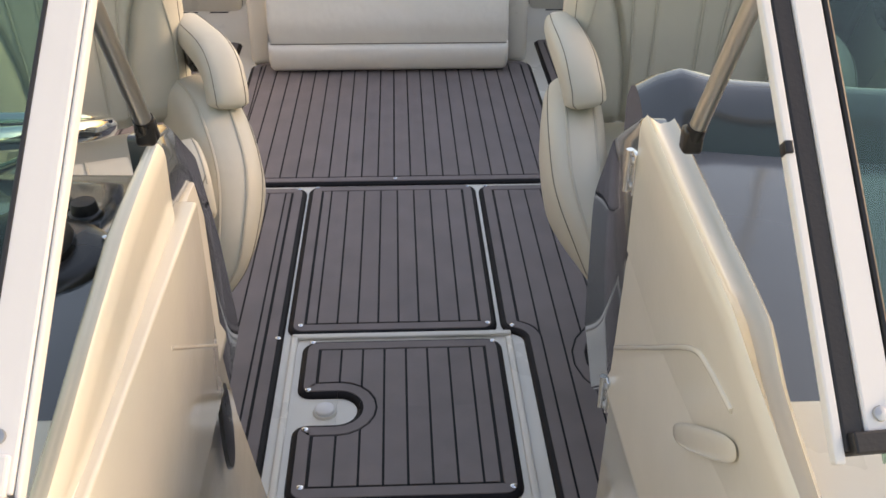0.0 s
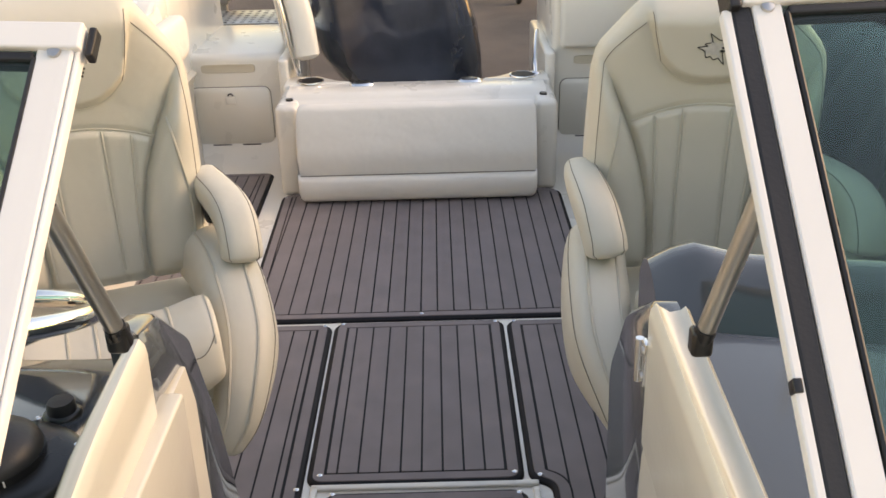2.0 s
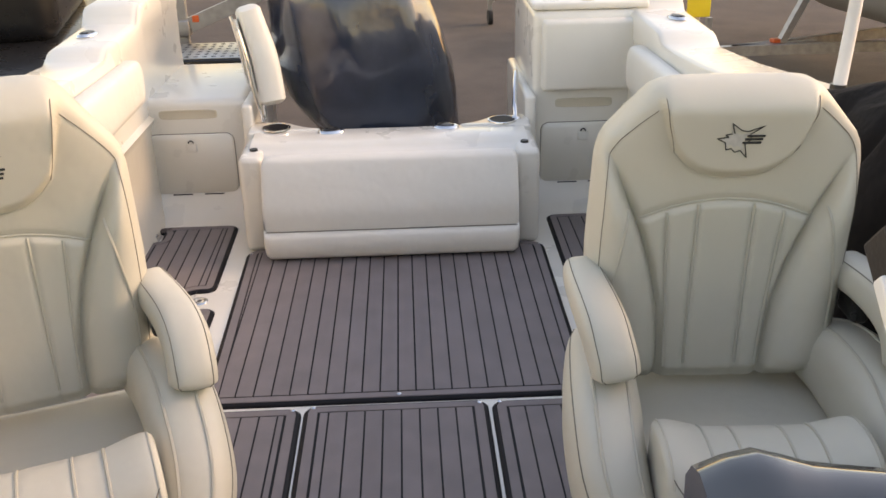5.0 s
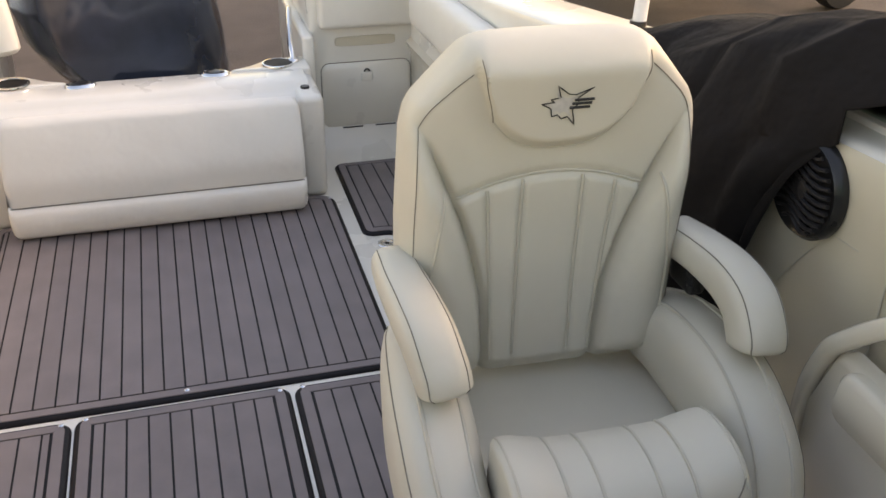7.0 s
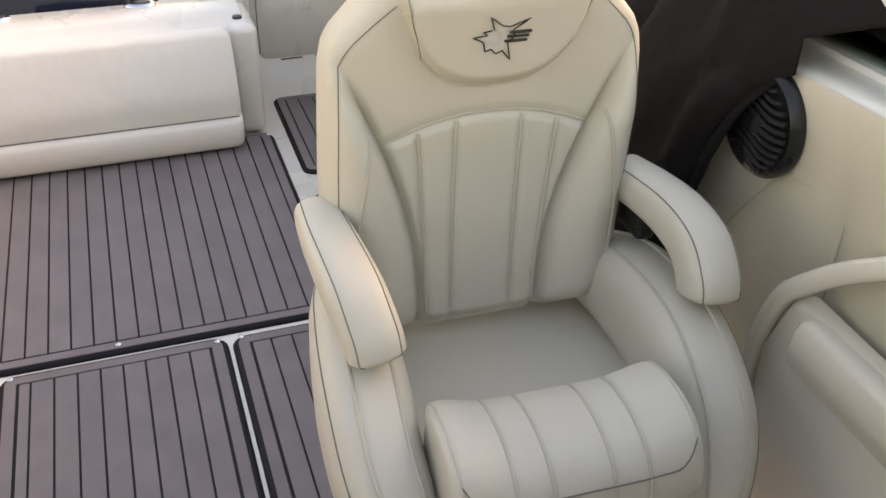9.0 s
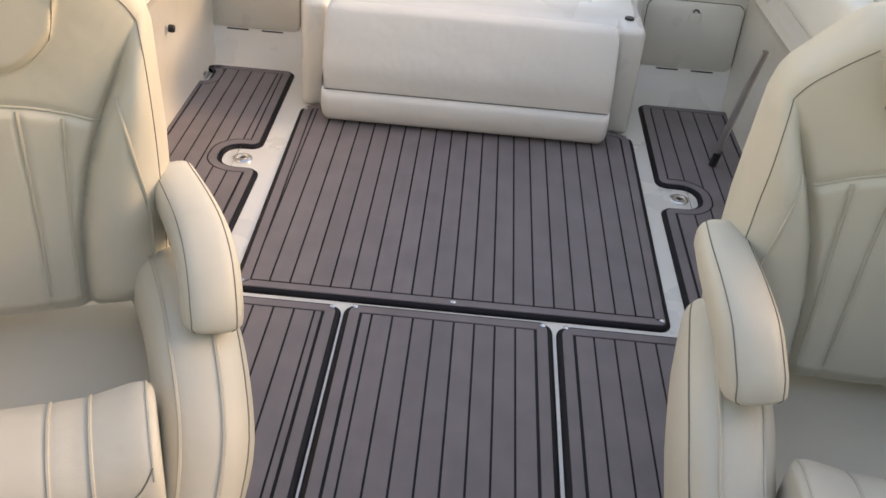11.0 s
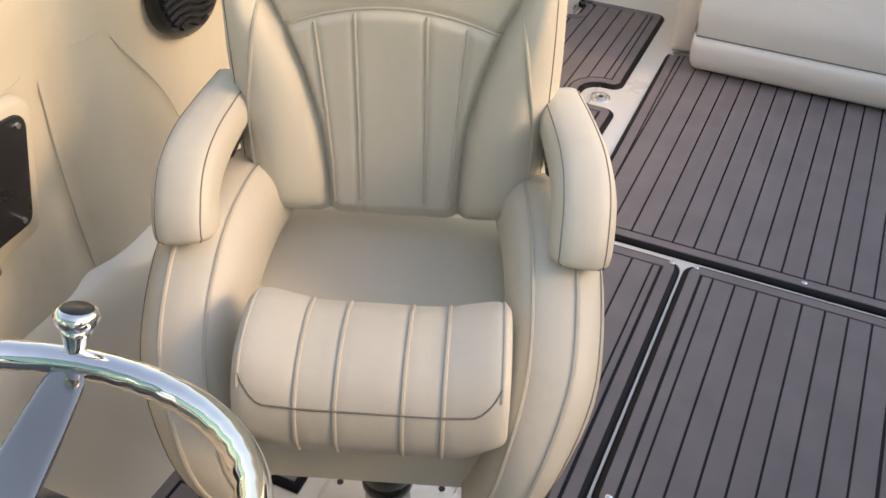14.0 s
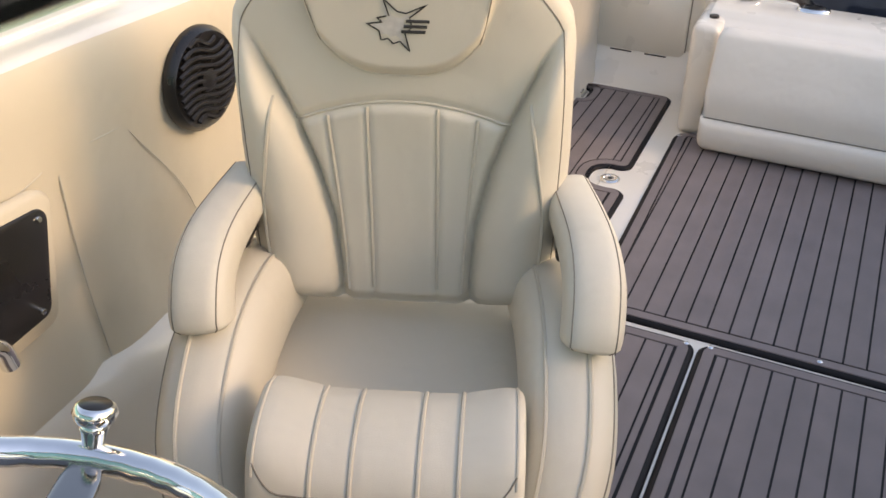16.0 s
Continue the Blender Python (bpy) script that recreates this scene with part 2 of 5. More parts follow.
def screw(parent, x, y, z):
    b = lathe([(0.007, 0), (0.0068, 0.0015), (0.004, 0.0032), (0.0001, 0.0036)], 10, at=(x, y, z))
    part("screw", b, CHROME, parent)


def mat_panel(corners, label, screws=(), split=None, first=None, name="floor_mat", edge=0.0125, border=0.028, pitch=None):
    """Foam deck mat: black bevelled base, a border strip and planks between grooves; first is one groove's x."""
    n = len(corners)
    area = sum(corners[i - 1][0] * corners[i][1] - corners[i][0] * corners[i - 1][1] for i in range(n))
    hollow = []
    for i in range(n):
        a, b, c = corners[i - 1], corners[i], corners[(i + 1) % n]
        hollow.append(((b[0] - a[0]) * (c[1] - b[1]) - (b[1] - a[1]) * (c[0] - b[0])) * area < 0)
    poly = rounded([(x, y, r if h else r * 1.5) for (x, y, r), h in zip(corners, hollow)])
    e = root(name, (0, 0, SINK), label, "floor mat", "foam deck mats")
    base = loft([[Vector((x, y, z)) for x, y in q] for q, z in ((poly, 0.0), (poly, 0.003), (inset(poly, edge * 0.35), 0.0075), (inset(poly, edge * 0.8), 0.0105), (inset(poly, edge + 0.004), 0.0108))])
    part("base", base, EVABLK, e)
    a, b = inset(poly, edge), inset(poly, edge + border)
    bm = bmesh.new()
    rows = [[bm.verts.new((x, y, z)) for x, y in q] for q, z in ((a, 0.008), (inset(poly, edge + 0.002), 0.0125), (inset(poly, edge + border - 0.002), 0.0125), (b, 0.008))]
    n = len(poly)
    for r, s in zip(rows, rows[1:]):
        for i in range(n):
            bm.faces.new((r[i], r[(i + 1) % n], s[(i + 1) % n], s[i]))
    part("border", bm, EVA, e)
    inner = inset(rounded([(x, y, r if h else 0) for (x, y, r), h in zip(corners, hollow)]), edge + border + 0.0035)
    xs = [p[0] for p in inner]
    lo, hi = min(xs), max(xs)
    if pitch is None:
        pitch = PITCH if first is not None else (hi - lo) / max(1, round((hi - lo) / PITCH))
    cuts = [lo]
    if first is not None:
        k = math.ceil((lo + 0.006 - first) / pitch)
        cuts += [first + pitch * j for j in range(k, k + 40) if first + pitch * j < hi - 0.006]
    else:
        cuts += [lo + pitch * j for j in range(1, 40) if lo + pitch * j < hi - 0.006]
    cuts.append(hi)
    for x0, x1 in zip(cuts, cuts[1:]):
        strip = clip(clip(inner, 0, x0 + 0.0026, True), 0, x1 - 0.0026, False)
        pieces = [strip] if split is None else [clip(strip, 1, split, True), clip(strip, 1, split, False)]
        for q in pieces:
            if len(q) > 2 and max(p[0] for p in q) - min(p[0] for p in q) > 0.004 and max(p[1] for p in q) - min(p[1] for p in q) > 0.01:
                clean = [q[i] for i in range(len(q)) if math.hypot(q[i][0] - q[i - 1][0], q[i][1] - q[i - 1][1]) > 1e-5]
                if len(clean) > 2:
                    part("plank", prism(clean, 0.0095, 0.0125), EVA, e, smooth=False)
    for sx, sy in screws:
        screw(e, sx, sy, 0.0122)
    return e


# aft mat before the transom bench
mat_panel([(-0.553, -0.026, 0.02), (0.545, -0.026, 0.02), (0.553, 1.03, 0.04), (0.50, 1.06, 0.02), (-0.54, 1.06, 0.02), (-0.575, 1.03, 0.04)],
          "large brown-grey planked foam mat before the transom bench",
          [(0, 0), (-0.533, 0.008), (0.523, 0.005), (-0.556, 1.01), (0.535, 1.01)], first=-0.003, pitch=0.0513)
# centre hatch mat
mat_panel([(-0.263, -0.814, 0.025), (0.247, -0.814, 0.025), (0.247, -0.037, 0.025), (-0.263, -0.037, 0.025)],
          "brown-grey planked foam mat on the centre hatch",
          [(-0.237, -0.056), (0.223, -0.06), (-0.232, -0.778), (0.224, -0.782)], first=-0.193)
# forward hatch mat with a notch round the lift knob
mat_panel([(-0.220, -1.36, 0.025), (0.250, -1.36, 0.025), (0.250, -0.836, 0.025), (-0.220, -0.836, 0.025), (-0.220, -1.040, 0.02),
           (-0.085, -1.040, 0.044), (-0.085, -1.130, 0.044), (-0.220, -1.130, 0.02)],
          "brown-grey foam mat on the forward hatch, notched round its knob",
          [(-0.197, -0.848), (0.229, -0.856), (-0.195, -1.022), (-0.192, -1.151), (-0.189, -1.318), (0.228, -1.33)], split=-1.085, first=-0.127)


def side_floor(s, cx, cy, r, xo, xi, jog):
    """Outline of a seat-side mat that opens round the pedestal; s is -1 or 1."""
    arc = []
    for k in range(17):
        a = radians(-72 + 264 * k / 16)
        arc.append((cx - s * r * math.cos(a), cy + r * math.sin(a), 0))
    if jog:
        inner = [(xi, -0.045, 0.025), (xi, -0.80, 0.03), (xi + s * 0.05, -0.83, 0.03), (xi + s * 0.055, -1.75, 0.02)]
    else:
        inner = [(xi, -0.045, 0.025), (xi, -1.75, 0.02)]
    return inner + [(cx - s * 0.048, -1.75, 0.02)] + arc + [(xo, -1.0, 0.02), (xo, -0.045, 0.025)]


mat_panel(side_floor(-1, XC - 0.565, -0.972, 0.155, -0.975, -0.269, False), "brown-grey foam mat beside the helm seat pedestal",
          [(-0.292, -0.064), (-0.281, -0.828), (-0.955, -0.065), (-0.72, -0.93)], split=-0.93, first=-0.332)
mat_panel(side_floor(1, XC + 0.607, -0.935, 0.136, 0.945, 0.256, True), "brown-grey foam mat beside the companion seat pedestal",
          [(0.279, -0.06), (0.283, -0.795), (0.925, -0.065)], split=-0.93, first=0.346)
mat_panel([(-0.975, -1.60, 0.02), (-0.735, -1.60, 0.02), (-0.735, -1.035, 0.025), (-0.975, -1.035, 0.025)],
          "small brown-grey foam mat under the helm", [(-0.755, -1.055)])
mat_panel([(0.735, -1.60, 0.02), (0.945, -1.60, 0.02), (0.945, -1.035, 0.025), (0.735, -1.035, 0.025)],
          "small brown-grey foam mat in the companion footwell", [(0.755, -1.055)])
# side mats aft, notched round the deck fittings
mat_panel([(-0.985, -0.01, 0.02), (-0.615, -0.01, 0.02), (-0.615, 0.585, 0.025), (-0.745, 0.585, 0.05), (-0.745, 0.71, 0.05), (-0.640, 0.71, 0.025),
           (-0.648, 1.315, 0.025), (-0.97, 1.315, 0.025), (-0.97, 1.26, 0.02), (-0.935, 1.25, 0.02), (-0.935, 1.17, 0.02), (-0.985, 1.16, 0.02)],
          "long brown-grey side mat notched round a deck ring", split=0.648)
mat_panel([(0.592, -0.01, 0.02), (0.945, -0.01, 0.02), (0.945, 1.315, 0.025), (0.602, 1.315, 0.025), (0.596, 0.71, 0.025), (0.715, 0.71, 0.05),
           (0.715, 0.585, 0.05), (0.592, 0.585, 0.025)],
          "long brown-grey side mat notched round a deck ring", split=0.648)

# hatch rims and the knob
bm = box((-0.250, -1.42, 0), (-0.234, -0.812, 0.009), 0.004)
box((0.262, -1.42, 0), (0.278, -0.83, 0.009), 0.004, bm=bm)
box((-0.250, -0.824, 0), (0.278, -0.806, 0.009), 0.004, bm=bm)
fh = root("forward_hatch", (0, 0, SINK), "white forward floor hatch with a moulded gutter and push knob", "floor hatch")
part("gutter_rim", bm, GEL, fh)
KN = (-0.155, -1.085, 0.0)
part("bezel", lathe([(0.026, 0), (0.026, 0.003), (0.024, 0.005), (0.020, 0.0045)], 24, at=KN), GEL, fh)
part("button", lathe([(0.021, 0.004), (0.021, 0.012), (0.018, 0.0145), (0.0001, 0.015)], 24, at=KN), WHITE, fh)


def deck_ring(x, y):
    e = root("deck_ring", (x, y, SINK), "round chrome lift ring set in the floor", "deck fitting", "deck lift rings")
    part("flange", lathe([(0.030, 0), (0.030, 0.004), (0.026, 0.006), (0.020, 0.0055), (0.018, 0.002), (0.0001, 0.002)], 24), CHROME, e)
    part("ring", tube([(0.012 * math.cos(a), 0.012 * math.sin(a), 0.005) for a in np.linspace(0, 2 * math.pi, 17)], 0.0025, 6), ALU, e)
    part("core", lathe([(0.007, 0.002), (0.007, 0.006), (0.0001, 0.0065)], 10), BLACK, e)


deck_ring(-0.684, 0.645)
deck_ring(0.658, 0.645)
lt = root("deck_latch", (-0.962, 1.215, SINK), "small metal latch at the mat's corner", "latch")
part("plate", box((-0.02, -0.028, 0), (0.02, 0.028, 0.006), 0.002), ALU, lt)
part("lever", box((-0.008, -0.016, 0.006), (0.008, 0.016, 0.016), 0.003), CHROME, lt)


# ---- seats ----
def lerp_table(s, xs, ys):
    return float(np.interp(s, xs, ys))


def smooth(a, b, x):
    t = min(1, max(0, (x - a) / (b - a)))
    return t * t * (3 - 2 * t)


BZ, BH = 0.552, 0.578
BT = 0.060
ARCH, TOP, HEAD = [0.575], [1.0], [0.0]


def back_w(s):
    return lerp_table(s, [0, 0.05, 0.15, 0.45, 0.72, 0.77, 0.80, 0.93, 0.965, 0.985, 0.996, 1.0], [0.196, 0.216, 0.223, 0.224, 0.218, 0.212, 0.203, 0.150, 0.136, 0.122, 0.104, 0.082])


def wing_x(s):
    """Inner edge of the back's side wing."""
    return lerp_table(s, [0, 0.12, 0.25, 0.4, 0.5, 0.6, 0.72, 0.8], [0.094, 0.094, 0.100, 0.119, 0.138, 0.162, 0.190, 0.215])


def arch_s(x):
    return ARCH[0] - 0.065 * (x / 0.15) ** 2


def head_s(x):
    """Lower edge of the headrest pad."""
    return HEAD[0] + (0.678 + 0.085 * (abs(x) / 0.10) ** 3 if abs(x) < 0.10 else 0.763 + (abs(x) - 0.10) / 0.034 * 0.22)


def back_front(x, s):
    """How far the back's front face stands forward at x across and s up."""
    w = back_w(s)
    u = min(1, abs(x) / w)
    d = BT * (1 - u ** 5) ** 0.2
    ax = abs(x)
    wx = wing_x(s)
    t = min(1, max(0, (ax - wx) / max(0.02, w - wx)))
    wing = math.sin(math.pi * t) ** 0.75 * (1 - smooth(0.55, 0.80, s))
    d += 0.038 * wing * smooth(-0.03, 0.10, s)
    d -= 0.013 * math.exp(-((ax - wx) / 0.0075) ** 2) * (1 - smooth(0.6, 0.75, s))
    within = (1 - smooth(arch_s(x) - 0.025, arch_s(x), s)) * (1 - smooth(wx - 0.012, wx, ax))
    d += 0.004 * within
    for k in (0.046, 0.083 + 0.028 * s):
        d -= 0.0032 * math.exp(-((ax - k) / 0.0055) ** 2) * within
    d -= 0.004 * math.exp(-((s - arch_s(x)) / 0.014) ** 2) * (1 - smooth(wx - 0.012, wx, ax))
    hs = head_s(x)
    d += 0.018 * smooth(hs - 0.006, hs + 0.035, s) * (1 - smooth(0.9, 1.0, s) * 0.6) * (1 - smooth(0.112, 0.136, ax))
    return d


def back_z(s):
    """Height on the back at s up, with the headrest's own stretch."""
    return BZ + BH * (s if s < 0.80 else 0.80 + (s - 0.80) * TOP[0])


def round_top(s):
    """Share of the back's depth left at s up, closing round at the top."""
    t = min(1.0, max(0.0, (s - 0.88) / 0.12))
    return max(0.10, (1 - t ** 2.3) ** (1 / 2.3))


def back_point(x, s, lift=0.0):
    z = back_z(s)
    return Vector((x, 0.160 + 0.02 * s - 0.065 * s * s - back_front(x, s) * round_top(s) - lift, z))


def build_back(parent):
    rings = []
    nf, nb = 170, 14
    for s in list(np.linspace(0, 0.88, 142)) + [0.88 + 0.12 * math.sin(math.pi / 2 * k / 14) for k in range(1, 15)]:
        w = back_w(s)
        shut = round_top(s)
        open_ = 0.75 + 0.25 * smooth(0, 0.05, s)
        yc = 0.160 + 0.02 * s - 0.065 * s * s
        ring = []
        for k in range(nf):
            u = math.sin((k / (nf - 1) * 2 - 1) * math.pi / 2)
            u = 0.6 * u + 0.4 * (k / (nf - 1) * 2 - 1)
            x = w * u
            ring.append(Vector((x, yc - back_front(x, s) * shut * open_, back_z(s))))
        for k in range(1, nb):
            a = math.pi * k / nb
            x = w * math.cos(a)
            ring.append(Vector((x, yc + 0.055 * shut * open_ * math.sin(a) ** 0.4, back_z(s))))
        rings.append(ring)
    back = part("backrest", loft(rings), VINYL, parent)

    def seam(pts, r=0.0027, mat=PIPING, lift=0.0009, n=90):
        line = [back_point(p[0], p[1], lift) for p in spline([(a, b, 0) for a, b in pts], n)]
        part("seam", tube(line, r, 6), mat, back)
    for sx in (-1, 1):
        for k in (0.046, 0.106):
            if k < 0.1:
                seam([(sx * k, 0.06), (sx * k, 0.3), (sx * k, arch_s(k) - 0.01)])
            else:
                seam([(sx * 0.083, 0.05), (sx * 0.087, 0.25), (sx * 0.098, arch_s(0.098) - 0.012)])
        seam([(sx * 0.165, 0.06), (sx * 0.187, 0.15), (sx * 0.190, 0.3), (sx * 0.178, 0.45), (sx * 0.165, 0.585)])
        seam([(sx * back_w(s) * 0.93, s) for s in (0.06, 0.2, 0.35, 0.5, 0.65, 0.75)], 0.0008, STITCH, 0.0006)
        seam([(sx * back_w(0.75) * 0.93, 0.75), (sx * 0.188, 0.785), (sx * 0.155, 0.855), (sx * 0.128, 0.905)], 0.0008, STITCH, 0.0006)
        seam([(sx * 0.098, 0.758 + HEAD[0]), (sx * 0.105, 0.81 + HEAD[0]), (sx * 0.114, 0.88), (sx * 0.119, 0.95)], 0.0008, STITCH, 0.0012)
    seam([(x, arch_s(x)) for x in np.linspace(-0.142, 0.142, 9)], 0.0019, PIPING, 0.0012)
    seam([(x, head_s(x)) for x in np.linspace(-0.098, 0.098, 11)], 0.0012, PIPING, 0.0008)
    # emblem on the headrest: plain star-like outline with a block shape
    em = [(-0.0108, 0.8246), (-0.0173, 0.8652), (0.0000, 0.8350), (0.0108, 0.8309), (0.0367, 0.8527), (0.0151, 0.8205), (0.0173, 0.7976), (0.0086, 0.7810), (0.0140, 0.7373), (0.0022, 0.7622),
          (-0.0065, 0.7560), (-0.0130, 0.7685), (-0.0216, 0.7643), (-0.0238, 0.7872), (-0.0389, 0.8038), (-0.0194, 0.8090), (-0.0259, 0.8184), (-0.0108, 0.8246)]
    em = [(x * 0.96, 0.800 + (s - 0.800) * 0.92 + HEAD[0] + 0.006) for x, s in em]
    line = []
    for (x0, s0), (x1, s1) in zip(em, em[1:]):
        line += [back_point(x0 + (x1 - x0) * k / 4, s0 + (s1 - s0) * k / 4, 0.0009) for k in range(4)]
    part("emblem", tube(line, 0.0009, 5), INK, back, "black embroidered emblem outline")
    mid = 0.806 + HEAD[0]
    fill = [back_point(-0.004 + (x - 0.004) * 0.8 + 0.003, mid + (s - mid) * 0.62, 0.0006) for x, s in em[:-1]]
    fb_ = bmesh.new()
    fb_.faces.new([fb_.verts.new(p) for p in fill])
    part("emblem_fill", fb_, GREYINK, back, "pale embroidered filling")
    for (x0, x1, s) in ((0.010, 0.038, mid + 0.012), (0.007, 0.035, mid), (0.004, 0.033, mid - 0.012)):
        tube([back_point(x0, s, 0.0012), back_point((x0 + x1) / 2, s, 0.0012), back_point(x1, s, 0.0012)], 0.0020, 5, bm=(b2 := bmesh.new()))
        part("emblem_bar", b2, INK, back)
    return back


def build_seat(at, label, arm_dz=0.0, arch=0.575, pan_dz=0.0, back_dx=0.0, top=1.0, head=-0.035, sway=((0, 0), (0, 0)), roll_dx=0.0, back_dz=0.0):
    e = root("pedestal_seat", at, label, "boat seat", "pedestal seats")
    ARCH[0], TOP[0], HEAD[0] = arch, top, head
    build_back(e).location = (back_dx, 0, back_dz)
    # seat pan between the bolsters
    rings = []
    for y, z, h in ((0.20, 0.556, 0.05), (0.10, 0.556, 0.05), (0.0, 0.540, 0.05), (-0.1, 0.528, 0.05), (-0.2, 0.524, 0.05), (-0.24, 0.515, 0.04)):
        rings.append(sring((0, y, z - h + pan_dz), (0.205, 0, 0), (0, 0, h), 6, 36))
    part("seat", loft(rings), VINYL, e)
    part("seat_shell", box((-0.225, -0.235, 0.44), (0.225, 0.19, 0.53), 0.03), VINYL, e)
    # front roll
    def roll_ring(x, f=1.0):
        prof = [(-0.150, 0.622), (-0.180, 0.633), (-0.23, 0.634), (-0.275, 0.620), (-0.303, 0.592), (-0.310, 0.555), (-0.304, 0.530), (-0.286, 0.508), (-0.24, 0.500),
                (-0.19, 0.502), (-0.155, 0.52), (-0.142, 0.57)]
        pr = spline([(0, a, b) for a, b in prof + prof[:1]], 37)[:-1]
        c = np.mean(pr, axis=0)
        rise = 0.45 * smooth(0.095, 0.160, abs(x - 0.009))
        return [Vector((x, c[1] + (q[1] - c[1]) * f, c[2] + (q[2] - c[2]) * f + rise * max(0.0, 0.57 - q[2]) + 0.018 * smooth(0.06, 0.16, abs(x - 0.009)) * smooth(0.57, 0.63, q[2]))) for q in pr]
    xs = [-0.170, -0.1695, -0.168, -0.165, -0.161, -0.156] + list(np.linspace(-0.150, 0.150, 51)) + [0.156, 0.161, 0.165, 0.168, 0.1695, 0.170]
    rr = []
    for x in xs:
        f = lerp_table(abs(x), [0.140, 0.150, 0.156, 0.161, 0.165, 0.168, 0.1695, 0.170], [1.0, 0.992, 0.98, 0.962, 0.935, 0.895, 0.84, 0.76])
        for k in (0.041, 0.090):
            f -= 0.02 * math.exp(-((abs(x) - k) / 0.006) ** 2)
        rr.append(roll_ring(x * 0.93 + 0.008, f))
    roll = part("front_roll", loft(rr), VINYL, e)
    roll.location.x += roll_dx
    for sx in (-1, 1):
        for k in (0.041, 0.090):
            ring = roll_ring(sx * k * 0.93 + 0.008, 0.990)
            part("seam", tube(ring + ring[:1], 0.0027, 6, caps=False), PIPING, roll)
    for sx in (-1, 1):
        rim_ = [p for p in roll_ring(sx * 0.160 * 0.93 + 0.008, 0.968)[:18] if p.z > 0.606]
        part("seam", tube(rim_, 0.0020, 6), PIPING, roll)
    # stitched seam low on the roll's face
    idx = min(range(36), key=lambda k: abs(roll_ring(0)[k].z - 0.594) + (10 if roll_ring(0)[k].y > -0.28 else 0))
    line = []
    for x in np.linspace(-0.160, 0.160, 41):
        f = lerp_table(abs(x), [0.140, 0.150, 0.156, 0.160], [1.0, 0.992, 0.98, 0.965])
        ring = roll_ring(x * 0.93 + 0.008, f + 0.014)
        line.append(ring[idx].lerp(ring[idx - 2], max(0.0, (abs(x) - 0.125) / 0.035) ** 2))
    part("seam", tube(line, 0.0012, 6), STITCH, roll)
    # side bolsters
    for sx in (-1, 1):
        path = [(sx * 0.200, 0.150, 0.585), (sx * 0.218, 0.05, 0.596), (sx * 0.229, -0.07, 0.578), (sx * 0.226, -0.17, 0.518), (sx * 0.196, -0.230, 0.455), (sx * 0.155, -0.250, 0.385)]
        b, rings = pad(path, [0.056, 0.060, 0.063, 0.060, 0.050, 0.036], [0.055, 0.080, 0.092, 0.090, 0.075, 0.05], p=2.7, n=28, k=30)
        bol = part("side_bolster", b, VINYL, e)
        for idx, mat, r in ((25, STITCH, 0.0013), (22, PIPING, 0.0032), (19, PIPING, 0.0028)):
            for j in ([idx] if sx > 0 else [42 - idx]):
                pts = [Vector(rg[j]) for rg in rings[2:-2]]
                part("seam", tube(pts, r, 6), mat, bol)
    # armrests
    for sx in (-1, 1):
        path = [(sx * 0.215, 0.125, 0.764), (sx * 0.228, 0.060, 0.772), (sx * 0.237, -0.005, 0.768), (sx * 0.240, -0.055, 0.750), (sx * 0.238, -0.085, 0.718), (sx * 0.236, -0.092, 0.700)]
        path = [(px, py, pz + arm_dz * min(1, (0.16 - py) / 0.12)) for px, py, pz in path]
        r_dx, f_dx = sway[0 if sx < 0 else 1]
        path = [(px + f_dx + (r_dx - f_dx) * (py + 0.092) / 0.217, py, pz) for px, py, pz in path]
        b, rings = pad(path, [0.033, 0.036, 0.038, 0.039, 0.039, 0.038], [0.030, 0.032, 0.036, 0.040, 0.042, 0.040], p=2.8, n=28, k=26, ends=0.25)
        arm = part("armrest", b, VINYL, e)
        for j in (24, 18):
            pts = [Vector(rg[j]) for rg in rings[1:-1]]
            part("seam", tube(pts, 0.0010, 6), STITCH, arm)
        part("bracket", box((sx * 0.225 - 0.015, 0.05, 0.685), (sx * 0.225 + 0.015, 0.12, 0.755), 0.008), BLACK, arm)
    # pedestal
    ped = part("pedestal", lathe([(0.046, 0.008), (0.041, 0.03), (0.037, 0.04), (0.037, 0.20), (0.037, 0.30)], 28), ALU, e)
    for k in range(20):
        a = radians(18 * k)
        part("flute", box((-0.003, -0.0015, 0.03), (0.003, 0.0015, 0.09), 0.001, m=Matrix.Translation((0.037 * math.sin(a), -0.037 * math.cos(a), 0)) @ Matrix.Rotation(a, 4, 'Z')), ALU, ped)
    part("collar", lathe([(0.040, 0.088), (0.043, 0.092), (0.043, 0.108), (0.040, 0.112), (0.044, 0.118), (0.044, 0.165), (0.040, 0.172), (0.039, 0.30)], 28), BLACK, ped)
    part("column", lathe([(0.036, 0.28), (0.036, 0.44)], 24), BLACK, ped)
    part("slide", box((-0.15, -0.16, 0.405), (0.15, 0.12, 0.445), 0.006), BLACK, e)
    part("base_plate", lathe([(0.130, 0.0), (0.130, 0.006), (0.120, 0.012), (0.055, 0.016), (0.04, 0.018)], 40), GEL, e)
    for k in range(6):
        a = radians(30 + 60 * k)
        part("bolt", lathe([(0.0065, 0.010), (0.006, 0.015), (0.0001, 0.0155)], 8, at=(0.105 * math.cos(a), 0.105 * math.sin(a), 0)), BLACK, e)
    for sx in (-1, 1):
        part("lever", tube([(sx * 0.10, -0.12, 0.40), (sx * 0.115, -0.18, 0.385), (sx * 0.12, -0.215, 0.365)], 0.008, 8), BLACK, e)
    return e


